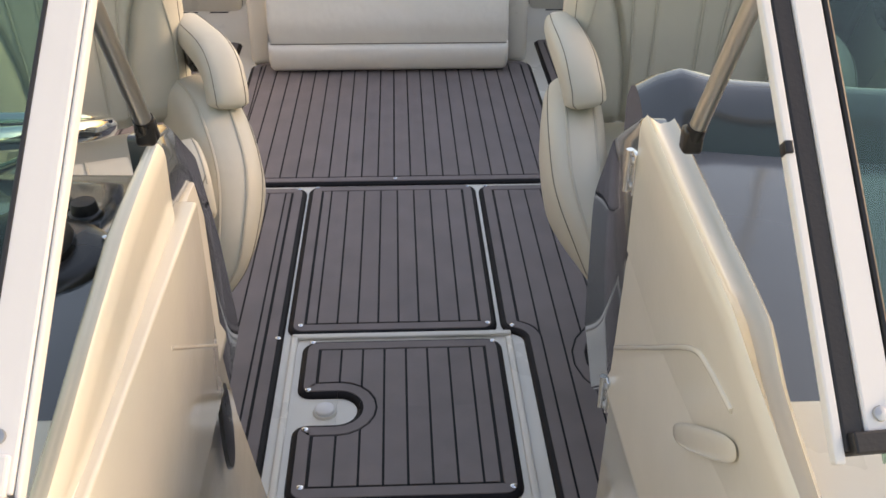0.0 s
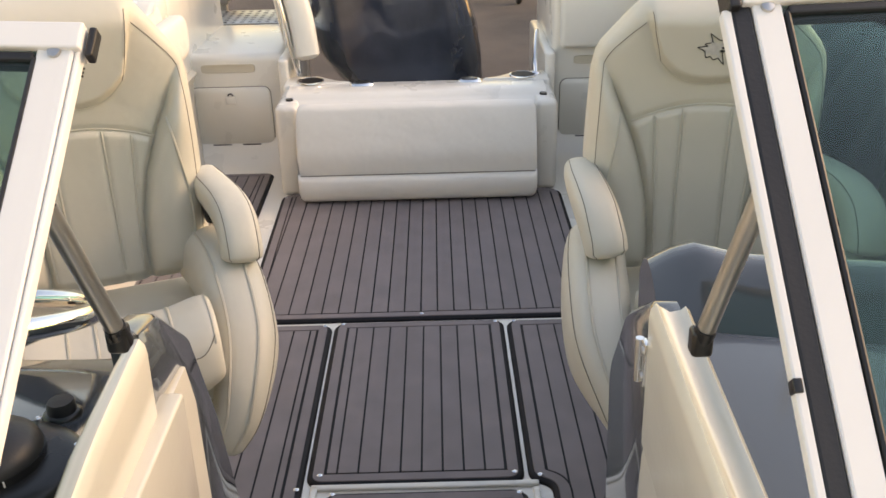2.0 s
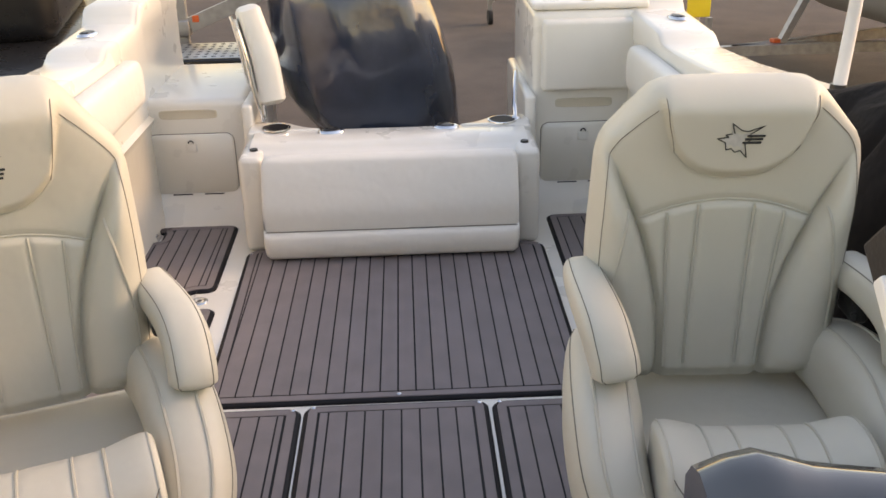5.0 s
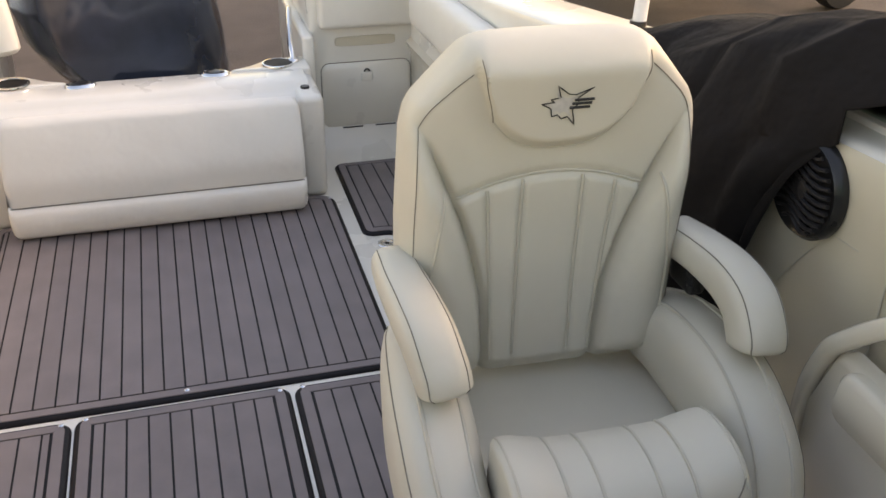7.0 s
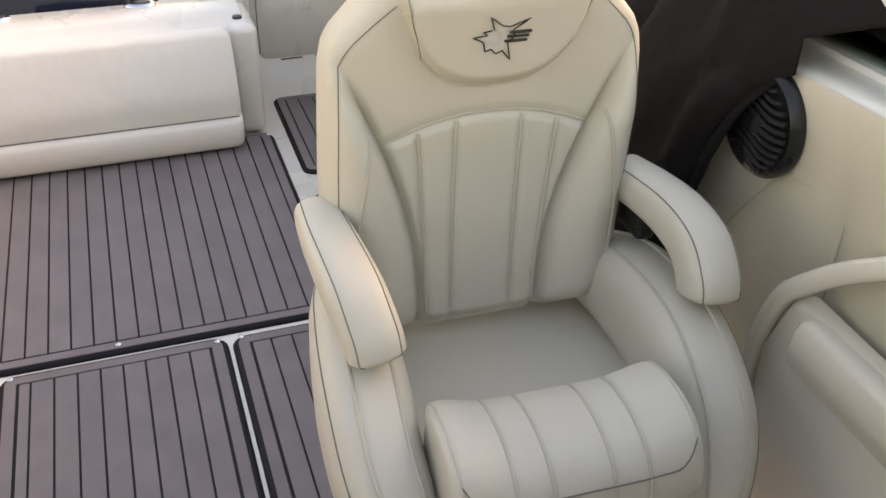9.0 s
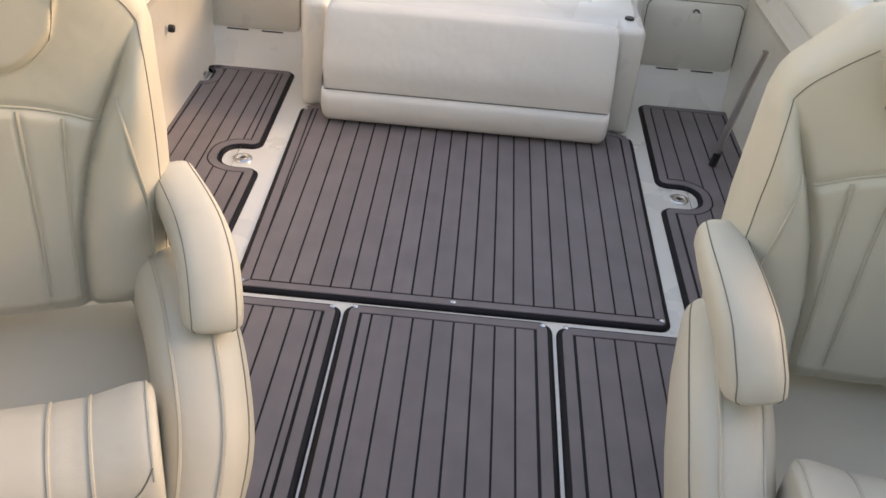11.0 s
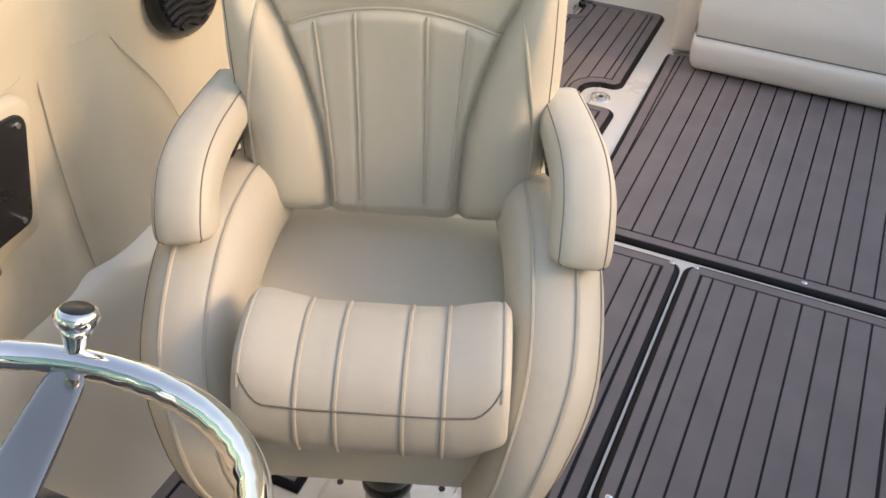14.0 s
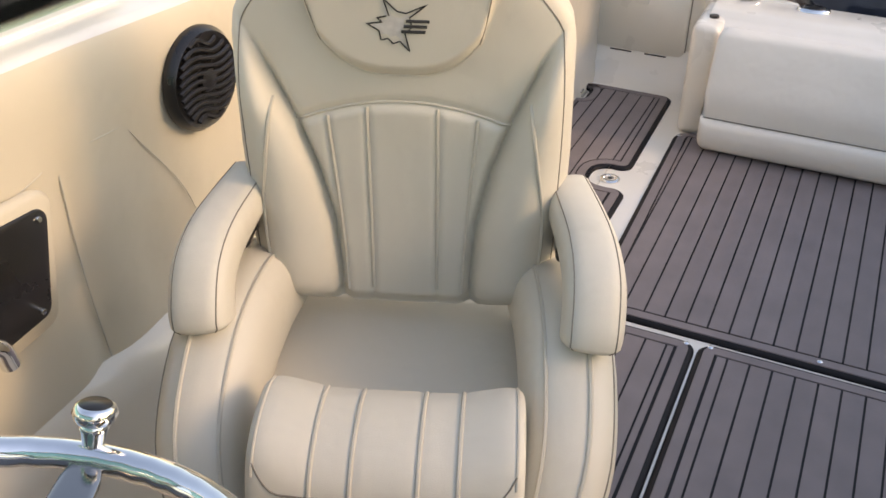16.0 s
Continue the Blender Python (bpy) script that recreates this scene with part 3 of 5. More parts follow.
SEAT_L = pose(XC - 0.553, -0.972, SINK, 0, 0, 21)
SEAT_R = pose(XC + 0.605, -0.935, SINK, 0, 0, -2.5)
helm_seat = build_seat(SEAT_L, "cream vinyl pedestal helm seat turned slightly inward, behind the steering wheel", -0.030, pan_dz=-0.042, roll_dx=0.006, back_dz=0.013, sway=((0, 0), (0.008, 0.014)))
build_seat(SEAT_R, "cream vinyl pedestal companion seat facing forward, beside the black cover", -0.016, 0.610, -0.034, -0.012, 0.80, 0.002, ((-0.028, 0.022), (0.0, 0.012)), -0.020)


# ---- transom bench, lockers and well ----
tb = root("transom_bench", (0, 0, SINK), "white moulded transom bench with cup holders", "transom")
rings = []
for y, zt, w in ((1.075, 0.005, 0.525), (1.085, 0.30, 0.525), (1.095, 0.345, 0.525), (1.12, 0.360, 0.525), (1.150, 0.364, 0.525), (1.165, 0.374, 0.525), (1.180, 0.387, 0.525),
                 (1.20, 0.392, 0.525), (1.33, 0.393, 0.525), (1.350, 0.384, 0.525), (1.360, 0.02, 0.525)):
    rings.append([Vector((XC + u * w, y, zt)) for u in np.linspace(-1, 1, 13)])
b = bmesh.new()
for r, q in zip(rings, rings[1:]):
    vs = [b.verts.new(p) for p in r + q[::-1]]
    n = len(r)
    for i in range(n - 1):
        b.faces.new((vs[i], vs[i + 1], vs[2 * n - 2 - i], vs[2 * n - 1 - i]))
bmesh.ops.remove_doubles(b, verts=b.verts, dist=1e-4)
part("top", b, GEL, tb)
for sx in (-1, 1):
    part("pillar", box((XC + sx * 0.515 - 0.045, 1.055, 0.0), (XC + sx * 0.515 + 0.045, 1.37, 0.374), 0.024, 4), GEL, tb)
    part("stop", lathe([(0.016, 0.372), (0.015, 0.381), (0.0001, 0.382)], 16, at=(XC + sx * 0.51, 1.15, 0)), BLACK, tb)
    wing = rounded([(XC + sx * 0.27, 1.338, 0), (XC + sx * 0.557, 1.300, 0.015), (XC + sx * 0.557, 1.46, 0.03), (XC + sx * 0.42, 1.445, 0.08), (XC + sx * 0.34, 1.375, 0.06)])
    part("wing", prism(wing, 0.34, 0.3955, 0.008), GEL, tb)


def cup_holder(x, y, z, r=0.057):
    c = root("cup_holder", (x, y, z), "black cup holder with a chrome rim sunk in the transom top", "cup holder", "transom cup holders")
    part("rim", lathe([(r * 0.86, 0.0), (r * 0.9, 0.005), (r, 0.004), (r * 1.02, 0.0)], 28), CHROME, c)
    # No hollow is cut: a flat matt black disc carries the black well's dark depth.
    part("well", lathe([(r * 0.87, 0.0045), (r * 0.84, 0.0025), (0.0001, 0.002)], 28), EVABLK, c)


def rod_holder(x, y, z, turn, r=0.030, label="chrome rod holder with a black cap in the transom top"):
    c = root("rod_holder", pose(x, y, z, 0, 0, turn), label, "rod holder", "rod holders")
    ring = [sring((0, 0, h), (a, 0, 0), (0, bq, 0), 2.2, 24) for h, a, bq in ((0, 0.052, 0.034), (0.005, 0.050, 0.032), (0.009, 0.040, 0.026), (0.006, 0.031, 0.022))]
    part("flange", loft(ring), CHROME, c)
    part("cap", loft([sring((0, 0, h), (a, 0, 0), (0, a * 0.72, 0), 2, 20) for h, a in ((0.006, 0.036), (0.0115, 0.032), (0.013, 0.018))]), BLACK, c)


cup_holder(-0.468, 1.357, 0.384)
cup_holder(0.427, 1.375, 0.384)
rod_holder(-0.248, 1.298, 0.3808, 8)
rod_holder(0.200, 1.316, 0.3808, -8)

# folding bench cushion on the transom front
tc_ = root("transom_cushion", (0, 0, SINK), "white vinyl folding bench cushion leaning on the transom", "cushion")
cu = [(0.935, 0.020), (0.917, 0.035), (0.908, 0.075), (0.915, 0.112), (0.934, 0.126), (0.936, 0.131), (0.938, 0.20), (0.966, 0.28), (0.996, 0.352), (1.012, 0.377),
      (1.038, 0.385), (1.062, 0.374), (1.064, 0.30), (1.03, 0.15), (0.99, 0.03)]
pr = spline([(0, a, b_) for a, b_ in cu], 60)
ctr = np.mean(pr, axis=0)
rr = []
for x, f in [(-0.468, 0.86), (-0.464, 0.93), (-0.456, 0.975), (-0.445, 1.0)] + [(x, 1.0) for x in np.linspace(-0.40, 0.40, 9)] + [(0.445, 1.0), (0.456, 0.975), (0.464, 0.93), (0.468, 0.86)]:
    rr.append([Vector((XC + x, ctr[1] + (q[1] - ctr[1]) * f, ctr[2] + (q[2] - ctr[2]) * f)) for q in pr])
cush = part("pad", loft(rr), PALE, tc_)
part("seam", tube([(XC + x, 0.933, 0.128) for x in np.linspace(-0.462, 0.462, 20)], 0.002, 6), STITCH, cush)


def locker(sx, x0, x1, top, label):
    e = root("stern_locker", (0, 0, SINK), label, "stern locker", "stern lockers")
    b = box((x0, 1.47, 0.0), (x1, 2.14, top), 0.03, 4)
    part("body", b, GEL, e)
    cv = []
    for k in range(9):
        a = math.pi / 2 * k / 8
        cv.append((1.30 + 0.18 * math.sin(a), 0.18 * (1 - math.cos(a))))
    bm = loft([[Vector((x, y, z)) for y, z in cv] + [Vector((x, 1.49, 0.18)), Vector((x, 1.49, 0.0))] for x in (x0, x1)])
    part("cove", bm, GEL, e)
    xm = (x0 + x1) / 2 + (-0.012 if sx < 0 else -0.015)
    hw = 0.172
    lid = rounded([(-hw, 0.098, 0.03), (hw, 0.098, 0.03), (hw, 0.350, 0.03), (-hw, 0.350, 0.03)])
    d = part("door", prism(lid, 0, 0.012, 0.003), GEL, e)
    d.matrix_basis = Matrix.Translation((xm, 1.471, 0)) @ Matrix(((1, 0, 0, 0), (0, 0, -1, 0), (0, 1, 0, 0), (0, 0, 0, 1)))
    ring = part("joint", prism(inset(lid, -0.003), -0.001, 0.0025), STITCH, e)
    ring.matrix_basis = d.matrix_basis.copy()
    lat = part("latch", box((-0.022, -0.006, 0.278), (0.022, 0.004, 0.313), 0.004), GEL, d)
    lat.matrix_basis = d.matrix_basis.inverted() @ Matrix.Translation((xm, 1.458, 0))
    eye = part("latch_eye", tube([(0.010 * math.cos(a), -0.006, 0.316 + 0.010 * math.sin(a)) for a in np.linspace(0, math.pi, 9)], 0.003, 6), BLACK, d)
    eye.matrix_basis = lat.matrix_basis.copy()
    for k in (-0.06, 0.07):
        hz = part("hinge_line", box((k - 0.04, -0.004, 0.093), (k + 0.04, 0.0, 0.097)), BLACK, d)
        hz.matrix_basis = lat.matrix_basis.copy()
    slot = [sring((0, 0, 0), (0.118, 0, 0), (0, 0, 0.020), 6, 28), sring((0, -0.006, 0), (0.114, 0, 0), (0, 0, 0.017), 6, 28), sring((0, -0.004, 0), (0.104, 0, 0), (0, 0, 0.009), 6, 28)]
    s_ = part("shelf_recess", loft(slot), LINER, e)
    s_.matrix_basis = Matrix.Translation((xm, 1.472, 0.432))
    return e


locker(-1, XC - 1.03, XC - 0.57, 0.490, "white stern locker with a square door and a step on top")
rl = locker(1, XC + 0.58, XC + 1.03, 0.800, "white bait locker with a padded front and a lid")
part("front_pad", box((XC + 0.612, 1.425, 0.490), (XC + 0.990, 1.49, 0.772), 0.02, 4), PALE, rl)
lid = part("lid", box((XC + 0.575, 1.48, 0.802), (XC + 1.04, 1.98, 0.832), 0.012), GEL, rl)
part("finger_hole", lathe([(0.030, 0.832), (0.026, 0.8345), (0.0001, 0.8335)], 20, at=(XC + 0.80, 1.53, 0)), LINER, lid)

# well walls and floor behind the bench
wl = root("motor_well", (0, 0, 0), "white splash well behind the bench", "motor well", kind="structure")
part("well_floor", box((XC - 0.58, 1.352, 0.10), (XC + 0.59, 1.72, 0.14), 0.0), GEL, wl)
for sx in (-1, 1):
    part("well_side", box((XC + sx * 0.565 - 0.022, 1.40, 0.10), (XC + sx * 0.565 + 0.022, 2.10, 0.47), 0.015), GEL, wl)
for x in (XC + 0.505,):
    gh = root("grab_handle", (x, 1.42, 0.383), "chrome grab handle on the well side", "grab handle")
    part("bar", tube(spline([(0, -0.02, 0.0), (0.0, 0.02, 0.05), (0.015, 0.14, 0.10), (0.03, 0.26, 0.12), (0.03, 0.29, 0.06)], 20), 0.011, 10), CHROME, gh)
    part("foot", lathe([(0.022, 0), (0.02, 0.008), (0.012, 0.012)], 16, at=(0, -0.02, -0.001)), CHROME, gh)

# flip-up backrest beside the well
fb = root("flip_backrest", pose(XC - 0.500, 1.58, 0.455, 0, 0, 14), "white padded flip-up backrest on chrome posts", "backrest")
fp, rg = pad([(0.005, 0.0, -0.005), (-0.01, 0.03, 0.17), (-0.045, 0.06, 0.345)], [0.165, 0.17, 0.155], [0.058, 0.058, 0.048], wide=Vector((0, 1, 0)), p=4.5, n=32, ends=0.4)
part("pad", fp, PALE, fb)
for yy in (-0.115, 0.115):
    part("post", tube(spline([(-0.035, yy, -0.06 if yy < 0 else 0.0), (-0.040, yy + 0.01, 0.10), (-0.065, yy + 0.04, 0.33)], 12), 0.011, 10), CHROME, fb)
shell, _ = pad([(-0.058, 0.0, 0.03), (-0.075, 0.03, 0.18), (-0.100, 0.055, 0.31)], [0.135, 0.14, 0.125], [0.006, 0.006, 0.006], wide=Vector((0, 1, 0)), p=6, n=28, ends=0.4)
part("back_shell", shell, GEL, fb)
for yy in (-0.15, 0.165):
    part("hinge_arm", tube(spline([(-0.045, yy, -0.06), (-0.068, yy + 0.005, 0.06), (-0.085, yy + 0.02, 0.20), (-0.105, yy + 0.035, 0.30)], 14), 0.008, 10), CHROME, fb)
part("foot_plate", box((-0.10, 0.04, -0.001), (0.02, 0.16, 0.012), 0.004), CHROME, fb)

# outboard motor
om = root("outboard_motor", pose(XC - 0.10, 2.06, 0.0, 0, 0, 20), "navy outboard motor cowl wrapped in glossy plastic film", "outboard motor")
rings = []
for z, ax, ay, ox, oy in ((0.10, 0.29, 0.25, 0.10, 0), (0.18, 0.325, 0.285, 0.07, 0), (0.26, 0.35, 0.315, 0.035, 0), (0.36, 0.375, 0.335, 0, 0), (0.5, 0.380, 0.345, -0.02, 0), (0.65, 0.365, 0.34, -0.05, 0),
                          (0.8, 0.335, 0.325, -0.08, 0.01), (0.92, 0.29, 0.30, -0.10, 0.02), (1.0, 0.23, 0.25, -0.11, 0.03), (1.04, 0.15, 0.17, -0.12, 0.03), (1.055, 0.05, 0.06, -0.12, 0.03)):
    ring = sring((ox, oy, z), (ax, 0, 0), (0, ay, 0), 2.9, 72)
    rings.append([p + Vector((math.sin(7 * z + 3 * i / 8), math.cos(5 * z + i / 5), 0)) * 0.006 for i, p in enumerate(ring)])
dense = []
for r0, r1 in zip(rings, rings[1:]):
    for k in range(4):
        dense.append([a.lerp(c, k / 4) for a, c in zip(r0, r1)])
dense.append(rings[-1])
for j, r in enumerate(dense):
    for i, p in enumerate(r):
        fold = math.sin(i * 0.52 + j * 0.33) * math.sin(i * 0.21 - j * 0.12) + 0.6 * math.sin(i * 0.9 - j * 0.6)
        for start, lean, high in ((45.0, 0.30, 0.012), (52.5, 0.24, 0.010), (60.0, -0.10, 0.009), (39.0, 0.18, 0.008)):
            fold += high / 0.002 * math.exp(-((i - start - lean * (40 - j)) / 0.9) ** 2) * smooth(0, 6, j) * (1 - smooth(32, 40, j))
        p += Vector((math.cos(i / 72 * 6.283), math.sin(i / 72 * 6.283), 0)) * 0.002 * fold
part("cowl", loft(dense), COWL, om)
part("leg", box((-0.10, -0.12, -1.0), (0.12, 0.16, 0.14), 0.03), BLACK, om)
part("bracket", box((-0.16, -0.40, -0.25), (0.16, -0.10, 0.20), 0.03), BLACK, om)


# ---- hull sides ----
YS = np.concatenate([np.linspace(-4.7, -1.4, 16), np.linspace(-1.3, -0.62, 46), np.linspace(-0.5, 0.9, 11), [0.98, 1.03, 1.05, 1.075, 1.10, 1.13, 1.25, 1.38, 1.46, 1.49, 1.515, 1.54, 1.57, 1.7, 1.9, 2.14]])


def gun_z(y):
    return lerp_table(y, [-4.7, -3.6, -2.2, -1.2, -0.7, 0.1, 0.6, 1.04, 1.11, 1.49, 1.55, 2.14], [0.92, 0.92, 0.94, 0.94, 0.915, 0.825, 0.765, 0.735, 0.772, 0.785, 0.85, 0.86])


def gun_x(y):
    """Half breadth to the inner edge of the gunwale."""
    return lerp_table(y, [-4.7, -4.3, -3.6, -2.4, -1.6, -1.0, 0.0, 1.0, 2.14], [-0.19, 0.08, 0.50, 0.90, 1.0, 1.02, 1.0, 0.975, 0.955])


def fold(y):
    """How far the padded liner is drawn in at its upright seams."""
    return 0.015 * math.exp(-((y + 1.056) / 0.034) ** 2) + 0.007 * math.exp(-((y + 0.905) / 0.045) ** 2)


def side(sx, label):
    e = root("hull_side", (0, 0, 0), label, "hull side", kind="structure")
    rings, liner = [], []
    for y in YS:
        x, z = gun_x(y), gun_z(y)
        q = min(1.0, max(0.02, (x + 0.20) / 1.08))
        prof = [(x, z - 0.10), (x, z - 0.02), (x + 0.012, z - 0.004), (x + 0.03, z), (x + 0.19, z), (x + 0.215, z - 0.012), (x + 0.225, z - 0.05), (x + 0.20, z - 0.40), (x + 0.08 * q, -0.40), (0.25 * q, -0.85)]
        rings.append([Vector((XC + sx * max(0.006, px), y, pz)) for px, pz in prof])
        lp = [(x + 0.004, z - 0.006), (x - 0.003, z - 0.020), (x - 0.002, z - 0.07), (x - 0.001, z - 0.106), (x + 0.003 + fold(y), 0.74), (x + 0.006 + fold(y), 0.55), (x + fold(y), 0.42), (x - 0.02, 0.405), (min(0.985, x), 0.36), (min(0.965, x), 0.10), (min(0.955, x), 0.035), (min(0.93, x - 0.01), SINK)]
        liner.append([Vector((XC + sx * max(0.004, px), y, pz)) for px, pz in lp])
    part("gunwale", loft(rings, closed=False), GEL, e)
    part("lower_liner", loft([r[6:] for r in liner], closed=False), CREAMGEL, e)
    fwd = [r[:7] for r, y in zip(liner, YS) if y <= -0.62]
    aft = [fwd[-1]] + [r[:7] for r, y in zip(liner, YS) if y > -0.62]
    part("padded_liner", loft(fwd, closed=False), LINER, e, "cream padded vinyl side liner")
    part("aft_liner", loft(aft, closed=False), GEL, e)
    return e


hl = side(-1, "white hull side with a cream padded liner beside the helm")
hr = side(1, "white hull side with a cream liner beside the companion seat")

# upright seam of the padded liners; a V of soft folds, creases drawn as darker tubes
for e, sx in ((hl, -1), (hr, 1)):
    def wall(y, z, off=0.004):
        return Vector((XC + sx * (gun_x(y) + 0.004 + fold(y) - off), y, z))
    for pts in ([(-1.066, 0.875), (-1.058, 0.785), (-1.054, 0.60), (-1.040, 0.42)], [(-1.45, 0.73), (-1.2, 0.765), (-1.058, 0.783), (-0.93, 0.780)], [(-0.93, 0.780), (-0.84, 0.645), (-0.80, 0.55)]):
        part("seam", tube([wall(p[0], p[1], 0.0035) for p in spline([(a, c, 0) for a, c in pts], 24)], 0.0014 if pts[0][1] > 0.8 else 0.0010, 6), PIPING, e)


def speaker(sx, y, z, size=1.0):
    x = XC + sx * (gun_x(y) - 0.002)
    m = Matrix.Translation((x, y, z)) @ Matrix.Rotation(-sx * math.pi / 2, 4, 'Y') @ Matrix.Scale(size, 4)
    e = root("speaker", m, "round black ribbed loudspeaker on the side liner", "speaker", "side speakers")
    part("bezel", lathe([(0.092, 0), (0.092, 0.012), (0.084, 0.022), (0.076, 0.018)], 40), BLACK, e)
    part("cone", lathe([(0.077, 0.010), (0.03, 0.006), (0.0001, 0.010)], 32), RUBBER, e)
    for k in range(-5, 6):
        h = k * 0.0135
        w = math.sqrt(max(0, 0.076 ** 2 - h * h))
        line = [(h + 0.008 * math.sin(u * 3.0), w * u, 0.019 + 0.006 * (1 - (h / 0.08) ** 2)) for u in np.linspace(-1, 1, 14)]
        part("slat", tube(line, 0.0042, 6), RUBBER, e)
    part("dome", lathe([(0.022, 0.018), (0.02, 0.027), (0.0001, 0.031)], 20), BLACK, e)


speaker(-1, -0.765, 0.792, 0.92)
speaker(1, -0.882, 0.836, 0.92)

# switch panel on the helm side liner
sp = root("side_switch_panel", (XC - gun_x(-1.25) + 0.003, 0.022, 0), "black side panel in a cream rounded frame", "control panel")
bm = prism(rounded([(-1.52, 0.55, 0.03), (-1.165, 0.575, 0.03), (-1.125, 0.775, 0.03), (-1.52, 0.80, 0.03)]), 0, 0.014, 0.006)
q = part("frame", bm, LINER, sp)
bm = prism(rounded([(-1.50, 0.575, 0.02), (-1.18, 0.60, 0.02), (-1.145, 0.755, 0.02), (-1.50, 0.78, 0.02)]), 0.012, 0.018, 0.002)
q2 = part("plate", bm, BLACK, sp)
turn = Matrix(((0, 0, 1, 0), (1, 0, 0, 0), (0, 1, 0, 0), (0, 0, 0, 1)))
q.matrix_basis = turn
q2.matrix_basis = turn
for y, z in ((-1.165, 0.742), (-1.195, 0.612)):
    s_ = part("screw", lathe([(0.005, 0.018), (0.004, 0.021), (0.0001, 0.0212)], 8, at=(y, z, 0)), CHROME, sp)
    s_.matrix_basis = turn
th = root("throttle_lever", (XC - gun_x(-1.3) + 0.02, -1.355, 0.64), "chrome throttle lever on the side panel", "throttle")
part("lever", tube(spline([(0.0, 0, 0), (0.03, 0.03, 0.02), (0.035, 0.075, 0.0), (0.03, 0.09, -0.04)], 14), 0.013, 10), CHROME, th)

# pocket on the companion side
pk = root("side_pocket", (0, 0, 0), "moulded cream side pocket with a raised lip under a slanting trim", "side pocket")
x0 = XC + 0.955
lip = prism(rounded([(-1.74, 0.545, 0.02), (-1.085, 0.565, 0.03), (-1.100, 0.655, 0.03), (-1.74, 0.640, 0.02)]), 0.0, 0.030, 0.010)
part("lip", lip, CREAMGEL, pk).matrix_basis = Matrix.Translation((x0 + 0.025, 0, 0)) @ Matrix(((0, 0, -1, 0), (1, 0, 0, 0), (0, 1, 0, 0), (0, 0, 0, 1)))
face = prism(rounded([(-1.74, 0.02, 0.02), (-1.03, 0.02, 0.02), (-1.02, 0.54, 0.03), (-1.065, 0.66, 0.03), (-1.74, 0.63, 0.02)]), 0.0, 0.03, 0.008)
part("lower_panel", face, CREAMGEL, pk).matrix_basis = Matrix.Translation((x0 + 0.046, 0, 0)) @ Matrix(((0, 0, -1, 0), (1, 0, 0, 0), (0, 1, 0, 0), (0, 0, 0, 1)))
trim = [(x0 + 0.040, -1.46, 0.905), (x0 + 0.032, -1.30, 0.850), (x0 + 0.022, -1.16, 0.760), (x0 + 0.016, -1.075, 0.682), (x0 + 0.014, -1.045, 0.64), (x0 + 0.016, -1.018, 0.56), (x0 + 0.02, -1.01, 0.46)]
rings = []
for i, p in enumerate(spline(trim, 40)):
    rings.append(sring(p, (0.014, 0, 0), (0, 0.010, 0.012), 3, 14))
part("trim", loft(rings), CREAMGEL, pk)

# gunwale fittings
rod_holder(XC - 1.105, 1.31, 0.7795, 75, label="chrome rod holder in the gunwale")
rod_holder(XC + 1.105, 1.31, 0.7795, 105, label="chrome rod holder in the gunwale")
for sx in (-1, 1):
    cb = root("coaming_pad", (0, 0, 0), "white padded coaming bolster along the gunwale side", "coaming pad", "coaming pads")
    bm, _ = pad([(XC + sx * 0.955, -0.10, 0.66), (XC + sx * 0.945, 0.4, 0.63), (XC + sx * 0.94, 1.22, 0.615)], [0.045, 0.048, 0.042], [0.085, 0.09, 0.085], p=3.5, n=24, k=24)
    part("pad", bm, PALE, cb)

# whip aerial
an = root("aerial", (XC + 1.16, 0.02, 0.77), "white tapered whip aerial on the gunwale", "aerial")
part("whip", tube([(0, 0, 0.02), (0.035, -0.02, 0.9), (0.07, -0.04, 1.9)], 0.017, 12, r_end=0.010), ALUW, an)
part("ratchet_base", lathe([(0.035, 0), (0.035, 0.02), (0.022, 0.03), (0.020, 0.08)], 18), BLACK, an)

